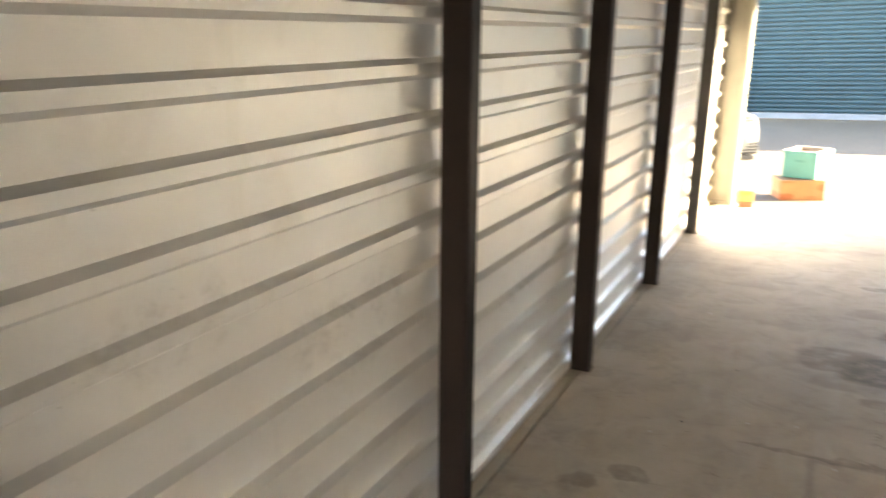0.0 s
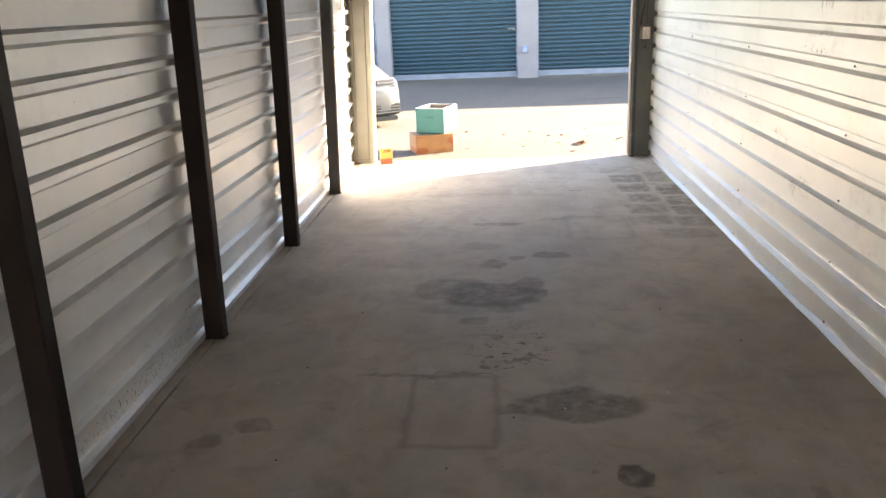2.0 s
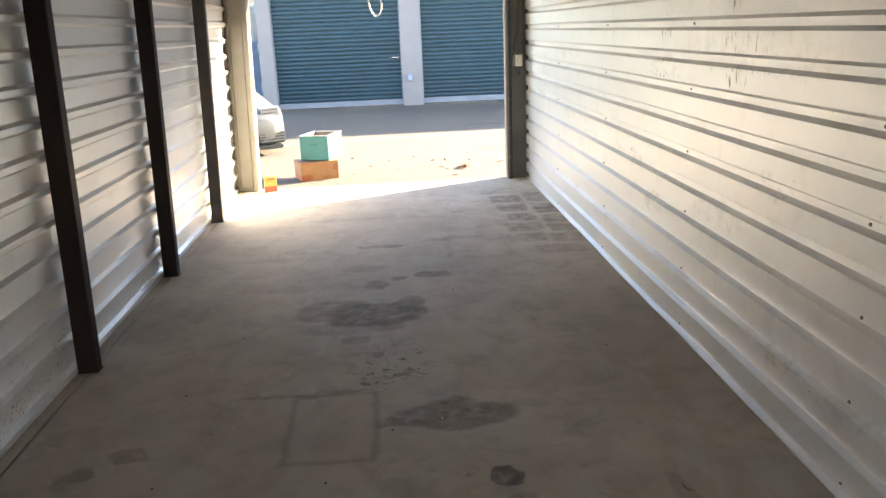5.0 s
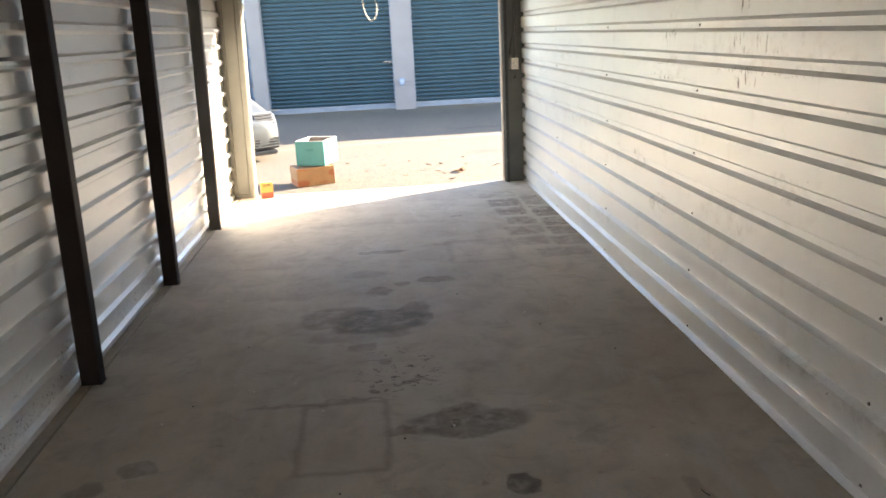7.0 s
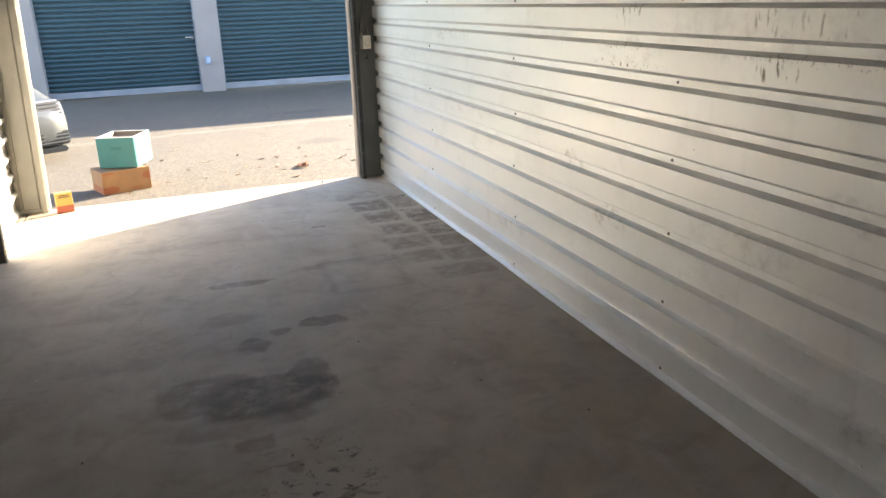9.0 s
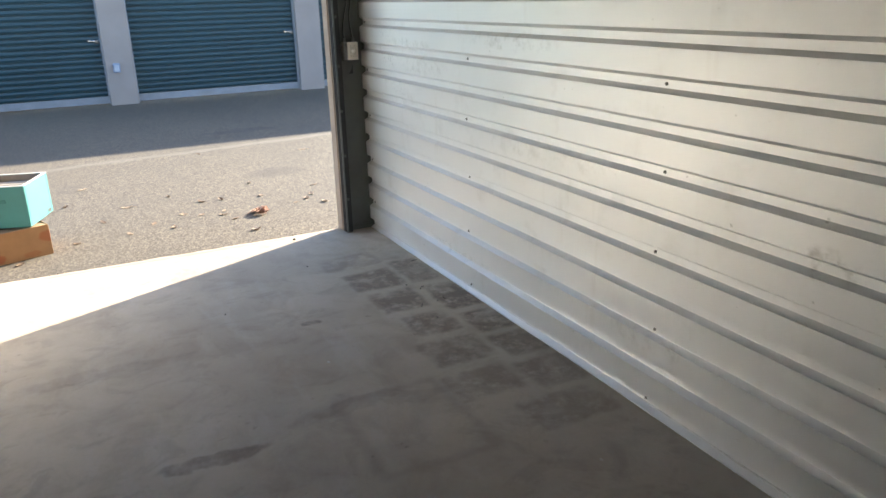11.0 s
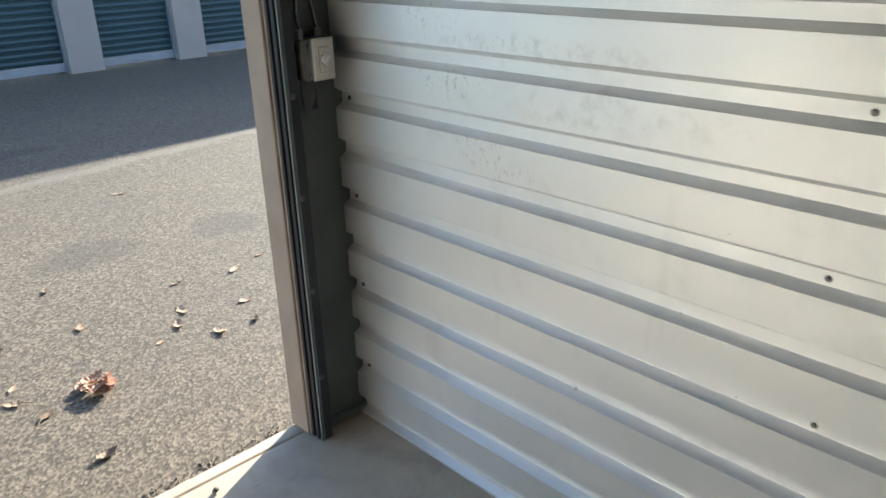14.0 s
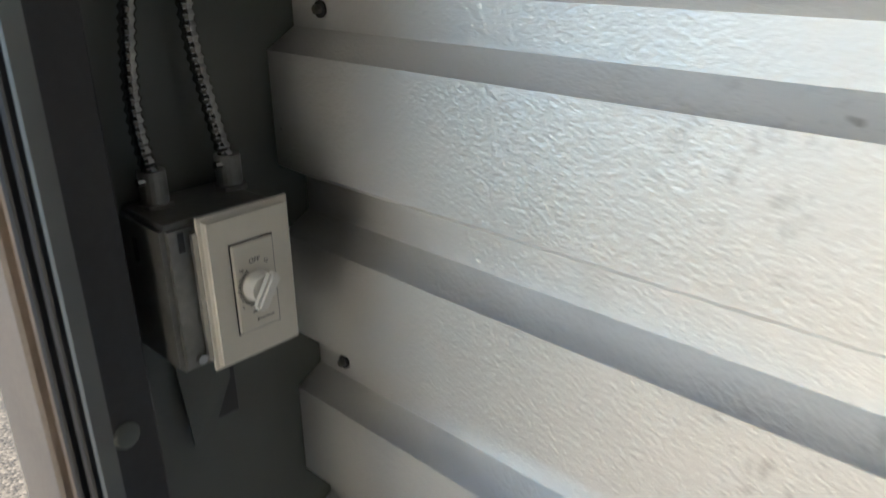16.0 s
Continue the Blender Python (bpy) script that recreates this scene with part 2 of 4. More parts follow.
FLOOR, ASPHALT = concrete_floor(), asphalt()
RIGHT_PAINT = wall_paint("white_wall_paint", (
    (3.62, 1.34, 0.11, 0.035, 0.95, 2), (3.62, 1.49, 0.11, 0.045, 0.95, 2), (3.64, 1.64, 0.07, 0.045, 0.95, 2), (3.5, 1.373, 0.35, 0.010, 0.9, 1), (4.45, 1.305, 0.26, 0.014, 0.95, 1), (4.45, 1.375, 0.16, 0.010, 0.95, 1),
    (4.45, 1.36, 0.20, 0.05, 0.5, 0), (4.43, 1.50, 0.10, 0.045, 0.85, 2), (3.40, 1.49, 0.10, 0.045, 0.7, 2), (3.5, 1.45, 0.7, 0.10, 0.35, 0),
    (8.00, 1.205, 0.13, 0.04, 0.26, 1), (7.88, 1.045, 0.10, 0.04, 0.26, 1), (7.80, 1.00, 0.12, 0.03, 0.2, 1), (8.05, 1.36, 0.13, 0.03, 0.2, 1), (7.9, 1.305, 0.2, 0.02, 0.22, 1), (4.9, 0.82, 0.10, 0.05, 0.9, 0), (4.55, 0.60, 0.12, 0.06, 0.9, 0), (3.25, 0.95, 0.12, 0.05, 0.7, 0), (2.9, 0.30, 0.5, 0.04, 0.6, 0),
    (7.7, 1.30, 0.30, 0.03, 0.5, 0), (7.55, 1.19, 0.3, 0.05, 0.4, 0), (3.7, 0.72, 0.25, 0.07, 0.45, 0), (3.9, 0.52, 0.2, 0.05, 0.4, 0),
    (5.6, 0.30, 0.2, 0.05, 0.4, 0), (6.6, 1.36, 0.35, 0.04, 0.6, 0), (6.3, 0.9, 0.5, 0.05, 0.3, 0), (7.2, 0.20, 0.3, 0.03, 0.5, 0)))
LEFT_PAINT = wall_paint("white_wall_paint_scuffed", (
    (3.5, 0.10, 0.6, 0.05, 0.9, 1), (4.05, 0.20, 0.12, 0.05, 0.9, 1), (3.6, 0.24, 0.10, 0.03, 0.8, 1), (5.2, 0.09, 0.5, 0.05, 0.8, 1),
    (2.2, 0.9, 0.3, 0.12, 0.4, 0), (1.6, 1.1, 0.25, 0.08, 0.4, 0), (3.6, 0.98, 0.05, 0.02, 0.8, 1), (3.3, 0.65, 0.2, 0.04, 0.4, 0), (6.5, 0.1, 0.5, 0.05, 0.7, 1)))
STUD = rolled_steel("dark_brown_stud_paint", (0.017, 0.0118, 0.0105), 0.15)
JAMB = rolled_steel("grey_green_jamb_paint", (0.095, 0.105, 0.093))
LIP = rolled_steel("dull_grey_flange", (0.17, 0.18, 0.172))
TRACK = plain("black_track_rubber", (0.022, 0.022, 0.024), 0.5, 0.0, 0.25)
BEIGE = plain("beige_outside_paint", (0.36, 0.285, 0.22), 0.6)
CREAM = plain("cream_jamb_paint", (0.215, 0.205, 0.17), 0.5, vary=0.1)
GALV = plain("galvanised_steel", (0.47, 0.47, 0.46), 0.26, 1.0, 0.2, 25.0)
DARK_GALV = plain("dull_box_steel", (0.22, 0.22, 0.205), 0.42, 0.6, 0.2, 30.0)
SCREW = plain("zinc_screw", (0.20, 0.19, 0.17), 0.45, 0.8, 0.2, 60.0)
TRIM_PAINT = plain("worn_white_trim", (0.70, 0.69, 0.66), 0.5, vary=0.18, scale=20.0)
PLASTIC = plain("ivory_switch_plastic", (0.70, 0.66, 0.57), 0.33, vary=0.03, relief=0.03)
KNOB = plain("white_knob_plastic", (0.80, 0.78, 0.72), 0.3, vary=0.03, relief=0.03)
INK = plain("black_print", (0.03, 0.03, 0.03), 0.6)
ROOF_STEEL = plain("dark_unseen_roof", (0.04, 0.039, 0.037), 0.8, 0.0, 0.1)
PIER = plain("pinkish_beige_stucco", (0.28, 0.242, 0.22), 0.85, vary=0.06, scale=3.0, relief=0.3, dist=0.003)
DOOR_TEAL = plain("teal_door_paint", (0.0135, 0.042, 0.0525), 0.45, vary=0.12, scale=1.5)
BAR = plain("pale_grey_door_bar", (0.23, 0.24, 0.26), 0.5, 0.2)
ROPE_WHITE = plain("white_nylon_rope", (0.75, 0.74, 0.70), 0.8, grain=400.0, relief=0.5)


# ---- mesh tools ----
def mesh_of(name, bm, material, smooth=False):
    bmesh.ops.recalc_face_normals(bm, faces=bm.faces)
    me = bpy.data.meshes.new(name)
    bm.to_mesh(me)
    bm.free()
    for m in material if isinstance(material, (list, tuple)) else [material]:
        me.materials.append(m)
    if smooth:
        for p in me.polygons:
            p.use_smooth = True
    return me


def thing(name, bm, material, label, category, group="", kind="", smooth=False):
    return tagged(new(name, mesh_of(name, bm, material, smooth)), label, category, group, kind)


def group_of(name, label, category, m=None, group=""):
    e = new(name)
    if m is not None:
        e.matrix_world = m
    return tagged(e, label, category, group)


def part(name, bm, material, parent, label="", smooth=False):
    ob = new(name, mesh_of(name, bm, material, smooth))
    ob.parent = parent
    if label:
        ob["label"] = label
    return ob


def box(x0, x1, y0, y1, z0, z1, bevel=0.0, bm=None, seg=1):
    bm = bm or bmesh.new()
    made = bmesh.ops.create_cube(bm, size=1.0, matrix=Matrix.LocRotScale(((x0 + x1) / 2, (y0 + y1) / 2, (z0 + z1) / 2), None, (x1 - x0, y1 - y0, z1 - z0)))
    if bevel:
        edges = list({e for v in made["verts"] for e in v.link_edges})
        bmesh.ops.bevel(bm, geom=edges, offset=bevel, segments=seg, affect="EDGES")
    return bm


def rod(radius, depth, m, sides=16, r2=None, bm=None):
    bm = bm or bmesh.new()
    bmesh.ops.create_cone(bm, cap_ends=True, segments=sides, radius1=radius, radius2=radius if r2 is None else r2, depth=depth, matrix=m)
    return bm


def sweep(outline, y0, y1, step, close=True, wobble=0.0):
    """Extrude an (x, z) outline along y in steps, with a faint unevenness."""
    bm = bmesh.new()
    count = max(1, round((y1 - y0) / step))
    rows = []
    for i in range(count + 1):
        y = y0 + (y1 - y0) * i / count
        rows.append([bm.verts.new((x + wobble * (1 + 3.5 * math.exp(-z / 0.12)) * (noise.noise((y * 0.9, z * 2.1, 3.0)) + 0.5 * noise.noise((y * 3.0, z * 5.0, 8.0))), y, z)) for x, z in outline])
    n = len(outline)
    for a, b in zip(rows, rows[1:]):
        for j in range(n if close else n - 1):
            bm.faces.new((a[j], a[(j + 1) % n], b[(j + 1) % n], b[j]))
    if close:
        bm.faces.new(rows[0])
        bm.faces.new(rows[-1])
    return bm


LEAN = 0.036


def leaned(ob):
    """Shears a mesh into the room with its height, so the uprights fit the camera's view."""
    for v in ob.data.vertices:
        v.co.x += LEAN * v.co.z
    return ob


def tube(points, radius, sides=10, bm=None, ribbed=0.0, pitch=0.0, step=0.0):
    """A tube along a smooth line through the points; ribbed ones swell and pinch at the pitch."""
    bm = bm or bmesh.new()
    pts = [Vector(p) for p in points]
    fine = []
    for i in range(len(pts) - 1):
        p0, p1, p2, p3 = pts[max(i - 1, 0)], pts[i], pts[i + 1], pts[min(i + 2, len(pts) - 1)]
        count = max(4, round((p2 - p1).length / step)) if step else 8
        for k in range(count):
            t = k / count
            fine.append(0.5 * (2 * p1 + (p2 - p0) * t + (2 * p0 - 5 * p1 + 4 * p2 - p3) * t * t + (3 * p1 - p0 - 3 * p2 + p3) * t ** 3))
    fine.append(pts[-1])
    rings, run = [], 0.0
    side = None
    for i, p in enumerate(fine):
        d = (fine[min(i + 1, len(fine) - 1)] - fine[max(i - 1, 0)]).normalized()
        if side is None:
            side = d.orthogonal().normalized()
        side = (side - d * side.dot(d)).normalized()
        up = d.cross(side)
        if i:
            run += (p - fine[i - 1]).length
        ring = []
        for k in range(sides):
            a = 2 * math.pi * k / sides
            r = radius
            if ribbed:
                r += ribbed * math.cos(2 * math.pi * run / pitch)
            ring.append(bm.verts.new(p + r * (math.cos(a) * side + math.sin(a) * up)))
        rings.append(ring)
    for a, b in zip(rings, rings[1:]):
        for k in range(sides):
            bm.faces.new((a[k], a[(k + 1) % sides], b[(k + 1) % sides], b[k]))
    bm.faces.new(rings[0])
    bm.faces.new(rings[-1])
    return bm


# ---- storage unit: floor, walls, roof ----
BACK, FRONT, TOP = -1.0, 8.60, 2.75
LEFT_FLAT, LEFT_RIB, RIGHT_FLAT, RIGHT_RIB = -0.243, -0.217, 2.855, 2.882
PITCH = 0.1524

EDGE = 0.068
bm = box(-0.160, 2.98, BACK - 0.1, FRONT - EDGE, -0.25, 0.0, 0.004)
thing("floor", bm, FLOOR, "worn grey-brown concrete slab with oil stains and box marks", "floor", kind="structure")
bm = box(-0.36, -0.169, BACK - 0.1, FRONT - 0.003, -0.25, -0.002, 0.003)
thing("floor_strip", bm, FLOOR, "narrow concrete strip beside the saw-cut joint", "floor", kind="structure")


def ribbed_outline(flat, rib, back, first, top):
    """Sheet seen end on: wide flats at one depth, narrow ribs at another, and a plain back."""
    pts, z = [(flat, 0.0)], first
    while z < top - 0.05:
        for dz, x in ((-0.0305, flat), (-0.0288, flat + 0.1 * (rib - flat)), (-0.0148, rib), (0.0148, rib), (0.0288, flat + 0.1 * (rib - flat)), (0.0305, flat)):
            if z + dz > 0.002:
                pts.append((x, z + dz))
        z += PITCH
    pts.append((flat, top))
    return pts + [(back, top), (back, 0.0)]


wall_left = thing("wall_left", sweep(ribbed_outline(LEFT_FLAT, LEFT_RIB, LEFT_FLAT - 0.05, 0.022, TOP), BACK, 8.505, 0.12, wobble=0.0016), LEFT_PAINT,
                  "off-white ribbed steel wall with raised narrow ribs", "wall", kind="structure")
leaned(wall_left)
wall_right = thing("wall_right", sweep(ribbed_outline(RIGHT_FLAT, RIGHT_RIB, RIGHT_RIB + 0.05, 0.037, TOP), BACK, 8.489, 0.12, wobble=0.0016), RIGHT_PAINT,
                   "off-white ribbed steel wall with sunken ribs and scuffs", "wall", kind="structure")
# unseen rear gap and pale wall behind it, added to fill the interior with light
thing("wall_back", box(-0.36, 2.98, BACK - 0.1, BACK, 1.60, TOP), LEFT_PAINT, "unseen off-white rear panel over an added gap for fill light", "wall", kind="structure")
thing("wall_rear_lane", box(-16.0, 20.0, -9.6, -9.3, -0.02, 3.6), plain("pale_bounce_wall", (0.42, 0.40, 0.38), 0.85, vary=0.05, scale=2.0), "unseen pale wall added behind to bounce sunlight inside", "wall", kind="structure")
# roof is out of view; its near-black colour darkens the up-facing rib slopes
thing("ceiling", box(-0.36, 2.98, BACK - 0.1, 8.72, TOP, TOP + 0.08), ROOF_STEEL, "plain unseen roof, coloured dark to keep the wall ribs in shade", "ceiling", kind="structure")

# sheet-metal edge along the foot of each wall
base = sweep([(RIGHT_RIB + 0.004, 0.0), (RIGHT_FLAT + 0.012, 0.0), (RIGHT_FLAT + 0.010, 0.004), (RIGHT_RIB - 0.004, 0.012), (RIGHT_RIB - 0.002, 0.024), (RIGHT_RIB + 0.004, 0.024)], BACK, 8.46, 0.09, wobble=0.003)
thing("baseboard_right", base, TRIM_PAINT, "thin bent white metal edge at the wall foot", "trim", kind="structure")
base = sweep([(LEFT_FLAT, 0.0), (LEFT_FLAT + 0.018, 0.0), (LEFT_FLAT + 0.016, 0.006), (LEFT_FLAT + 0.004, 0.020), (LEFT_FLAT, 0.020)], BACK, 8.46, 0.09, wobble=0.003)
thing("baseboard_left", base, TRIM_PAINT, "thin flaking metal edge at the wall foot", "trim", kind="structure")


# fastening screws in every other rib of the wall
bm = rod(0.0066, 0.0018, pose(0, 0, 0, 0, 90, 0), 12)
for f in bm.faces:
    f.material_index = 1
rod(0.0038, 0.0045, pose(-0.0030, 0, 0, 0, 90, 0), 6, 0.0036, bm)
screw_mesh = mesh_of("screw", bm, [SCREW, TRACK])
for y in (-0.30, 1.18, 2.66, 4.14, 5.60, 7.05):
    for k in range(9):
        ob = new("screw", screw_mesh)
        ob.parent = wall_right
        ob.location = (RIGHT_RIB - 0.0008, y + 0.012 * math.sin(7 * y + 3 * k), 0.037 + 2 * PITCH * k)
for k in range(6):
    ob = new("screw", screw_mesh)
    ob.parent = wall_right
    ob.location = (RIGHT_RIB - 0.0008, 8.452, 0.037 + PITCH * (2 * k + 1))


# ---- dark steel studs against the ribbed wall ----
def stud():
    """A cold-formed C channel, its web towards the back of the unit, on a small foot plate."""
    e = group_of("wall_stud", "dark brown steel channel stud against the ribbed wall", "stud", group="studs of the wall")
    w, d, t, lip = 0.064, 0.098, 0.003, 0.018
    out = [(0, 0), (0, w), (-lip, w), (-lip, w - t), (-t, w - t), (-t, t), (-d + t, t), (-d + t, w - t), (-d + lip, w - t), (-d + lip, w), (-d, w), (-d, 0)]
    bm = bmesh.new()
    lo, hi = [bm.verts.new((x, y, 0.003)) for x, y in out], [bm.verts.new((x, y, TOP)) for x, y in out]
    for i in range(len(out)):
        j = (i + 1) % len(out)
        bm.faces.new((lo[i], lo[j], hi[j], hi[i]))
    bm.faces.new(lo)
    bm.faces.new(hi)
    bmesh.ops.bevel(bm, geom=[x for x in bm.edges if abs(x.verts[0].co.z - x.verts[1].co.z) > 1 and x.verts[0].co.y in (0.0,)], offset=0.004, segments=2, affect="EDGES")
    leaned(part("channel", bm, STUD, e))
    part("foot_plate", box(-d - 0.004, 0.006, -0.004, w + 0.004, 0.0, 0.003), STUD, e)
    return e


first = stud()
first.matrix_world = pose(-0.118, 4.147 - 0.064, 0.0)
for y in (-0.40, 1.15, 2.710, 5.690):
    copy_thing(first, pose(-0.118, y - 0.064, 0.0))
# last stud: brown lightened to carry the glare beside the sunlit opening
STUD = rolled_steel("glare_lightened_stud_paint", (0.075, 0.07, 0.062))
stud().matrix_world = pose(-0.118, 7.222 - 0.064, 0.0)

# ---- door opening: piers, lintel, jambs and guide tracks ----
OPEN_L, OPEN_R = 0.0, 2.65
PANEL_Y = 8.49
thing("wall_front_right", box(OPEN_R + 0.004, 3.30, PANEL_Y + 0.006, FRONT, 0.0, TOP), BEIGE, "beige outer pier beside the door opening", "wall", kind="structure")
leaned(thing("wall_front_left", box(-0.80, OPEN_L - 0.004, PANEL_Y + 0.036, FRONT, 0.0, TOP), BEIGE, "beige outer pier beside the door opening", "wall", kind="structure"))
thing("lintel", box(-0.80, 3.30, PANEL_Y + 0.01, 8.72, 2.0, TOP - 0.003), BEIGE, "beige steel lintel over the wide door opening", "wall", kind="structure")
thing("wall_outer_right", box(2.99, 3.30, BACK, PANEL_Y, 0.0, TOP), BEIGE, "plain outer wall closing the unit", "wall", kind="structure")
thing("wall_outer_left", box(-0.80, -0.37, BACK, PANEL_Y, 0.0, TOP), BEIGE, "plain outer wall closing the unit", "wall", kind="structure")


def jamb(name, side, edge, wall, panel, flange, reveal, label):
    """Panel facing the room, a raised flange, the ribbed guide track and the outer return. side: +1 on the right of the opening."""
    e = group_of(name, label, "door jamb")
    e["kind"] = "structure"

    def span(a, b):
        return (min(a, b), max(a, b))

    y = PANEL_Y if side > 0 else PANEL_Y + 0.03
    part("panel", box(*span(edge + side * 0.045, wall), y, y + 0.006, 0.0, TOP - 0.004), panel, e)
    part("foot_angle", box(*span(edge + side * 0.05, wall - side * 0.02), y - 0.012, y, 0.0, 0.035, 0.003), panel, e)
    out = [(0.006, -0.054), (0.044, -0.048), (0.052, -0.004), (0.052, 0.004), (0.042, 0.004), (0.036, -0.040), (0.006, -0.046)]
    bm = bmesh.new()
    lo, hi = [bm.verts.new((edge + side * a, y + b, 0.002)) for a, b in out], [bm.verts.new((edge + side * a, y + b, TOP - 0.004)) for a, b in out]
    for i in range(len(out)):
        j = (i + 1) % len(out)
        bm.faces.new((lo[i], lo[j], hi[j], hi[i]))
    bm.faces.new(lo), bm.faces.new(hi)
    part("flange", bm, flange, e)
    for a, b, proud in ((-0.052, -0.038, 0.000), (-0.036, -0.024, 0.008), (-0.022, -0.010, 0.003), (-0.008, 0.004, 0.009), (0.006, 0.013, 0.002)):
        part("track_rib", box(*span(edge + side * (0.012 - proud), edge + side * 0.05), y + a, y + b, 0.001, TOP - 0.005, 0.0015), reveal[0], e)
    part("outer_return", box(*span(edge - side * 0.004, edge + side * 0.04), y + 0.015, FRONT + 0.004, 0.001, TOP - 0.005, 0.003), reveal[1], e)
    bolt = bmesh.new()
    bmesh.ops.create_uvsphere(bolt, u_segments=14, v_segments=8, radius=0.0105, matrix=Matrix.LocRotScale((0, 0, 0), None, (1, 0.45, 1)))
    bolt_mesh = mesh_of("bolt", bolt, panel, True)
    for z in (0.24, 0.545, 0.845, 1.141, 1.45, 1.75):
        ob = new("bolt", bolt_mesh)
        ob.parent = e
        ob.matrix_basis = pose(edge + side * 0.028, y - 0.051, z, 0, 0, side * 8)
    return e


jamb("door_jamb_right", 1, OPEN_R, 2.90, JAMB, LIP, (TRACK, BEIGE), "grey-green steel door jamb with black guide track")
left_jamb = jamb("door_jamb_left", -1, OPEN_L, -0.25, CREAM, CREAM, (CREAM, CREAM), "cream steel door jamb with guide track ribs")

for x0, x1 in ((-0.232, -0.222), (-0.196, -0.190), (-0.072, -0.066)):
    part("bead", box(x0, x1, PANEL_Y + 0.020, PANEL_Y + 0.031, 0.001, TOP - 0.006, 0.003), CREAM, left_jamb)
for ob in left_jamb.children:
    if ob.name.startswith("bolt"):
        ob.location.x += LEAN * ob.location.z
    else:
        leaned(ob)
# cut tab bent out of the jamb panel under the switch box
tab = group_of("cable_tab", "bent sheet tab over a cut hole in the jamb", "tab")
bm = bmesh.new()
q = [(2.741, 1.165, 0.0), (2.789, 1.165, 0.0), (2.785, 1.120, -0.006), (2.762, 1.086, -0.014), (2.741, 1.078, -0.016)]
f = [bm.verts.new((x, PANEL_Y - 0.001 + d, z)) for x, z, d in q]
b = [bm.verts.new((x, PANEL_Y + 0.0006 + d, z)) for x, z, d in q]
bm.faces.new(f), bm.faces.new(b)
for i in range(5):
    bm.faces.new((f[i], f[(i + 1) % 5], b[(i + 1) % 5], b[i]))
part("sheet", bm, JAMB, tab)
# solid black plate stands in for the shade inside the hole; panel is uncut
part("hole", box(2.752, 2.792, PANEL_Y - 0.0012, PANEL_Y + 0.001, 1.082, 1.140), TRACK, tab)

# ---- timer switch, steel box and two flexible conduits ----
switch = group_of("timer_switch", "ivory spring-wound timer switch on a grey steel box", "switch", pose(2.7735, 8.41, 1.2325))
PW, PH = 0.0355, 0.0572
bm = box(-0.056, 0.031, 0.012, PANEL_Y - 8.41, -0.056, 0.054, 0.004, seg=2)
steel_box = part("steel_box", bm, DARK_GALV, switch, "dull grey steel device box")
# slots are black blocks on the faces, their inner shade given as colour
part("slot", box(-0.0455, -0.0415, 0.0112, 0.014, 0.034, 0.048), INK, steel_box)
part("slot", box(-0.0566, -0.054, 0.050, 0.056, 0.020, 0.038), INK, steel_box)
part("screw", rod(0.0036, 0.005, pose(-0.042, 0.0105, -0.047, 90, 0, 0), 10), GALV, steel_box)
part("raised_ring", box(-0.038, 0.030, 0.0045, 0.0125, -0.050, 0.048, 0.002), DARK_GALV, steel_box)
bm = box(-PW, PW, -0.001, 0.006, -PH, PH)
bmesh.ops.bevel(bm, geom=[e for e in bm.edges if all(v.co.y < 0 for v in e.verts)], offset=0.0042, segments=3, affect="EDGES")
part("cover_plate", bm, PLASTIC, switch, "ivory plastic cover plate")
part("timer_face", box(-0.0165, 0.0165, -0.0034, -0.0005, -0.0335, 0.0335, 0.0008), PLASTIC, switch)
part("face_gap", box(-0.0174, 0.0174, -0.0017, -0.0009, -0.0344, 0.0344), INK, switch)
dial = part("knob", rod(0.0115, 0.010, pose(0, -0.0085, 0, 90, 0, 0), 28, 0.0098), KNOB, switch, "white plastic timer knob")
bm = box(-0.0150, 0.0135, -0.0205, -0.0125, -0.0050, 0.0050, 0.0022, seg=2)
bmesh.ops.rotate(bm, verts=bm.verts, cent=(0, 0, 0), matrix=Euler((0, radians(-58), 0)).to_matrix())
part("grip", bm, KNOB, dial)
for i in range(23):
    a = radians(118 + i * 6.4)
    r0, r1 = 0.0126, 0.0150 if i % 5 else 0.0158
    bm = box(-0.00034, 0.00034, -0.0037, -0.0033, r0, r1)
    bmesh.ops.rotate(bm, verts=bm.verts, cent=(0, 0, 0), matrix=Euler((0, -(a - math.pi / 2), 0)).to_matrix())
    part("tick", bm, INK, switch)


def lettering(text, x, z, size, parent, turn=0.0):
    cu = bpy.data.curves.new("lettering", "FONT")
    cu.body, cu.size, cu.extrude, cu.align_x = text, size, 0.0001, "CENTER"
    tmp = bpy.data.objects.new("lettering", cu)
    scene.collection.objects.link(tmp)
    me = bpy.data.meshes.new_from_object(tmp.evaluated_get(bpy.context.evaluated_depsgraph_get()))
    bpy.data.objects.remove(tmp)
    ob = new("lettering", me)
    me.materials.clear()
    me.materials.append(INK)
    ob.parent = parent
    ob.matrix_basis = pose(x, -0.0036, z, 90, turn, 0)


lettering("OFF", 0.0, 0.0175, 0.0052, switch)
lettering("12", 0.0085, 0.0150, 0.0040, switch, 25)
lettering("10", -0.0112, 0.0130, 0.0036, switch)
lettering("2", -0.0125, -0.0145, 0.0036, switch)
part("print_bar", box(-0.0055, 0.0035, -0.0038, -0.0034, -0.0198, -0.0188), INK, switch)
part("arrow_bar", box(-0.002, 0.0118, -0.0038, -0.0034, -0.0265, -0.0260), INK, switch)
part("arrow_head", box(-0.0024, -0.0018, -0.0038, -0.0034, -0.0277, -0.0248), INK, switch)


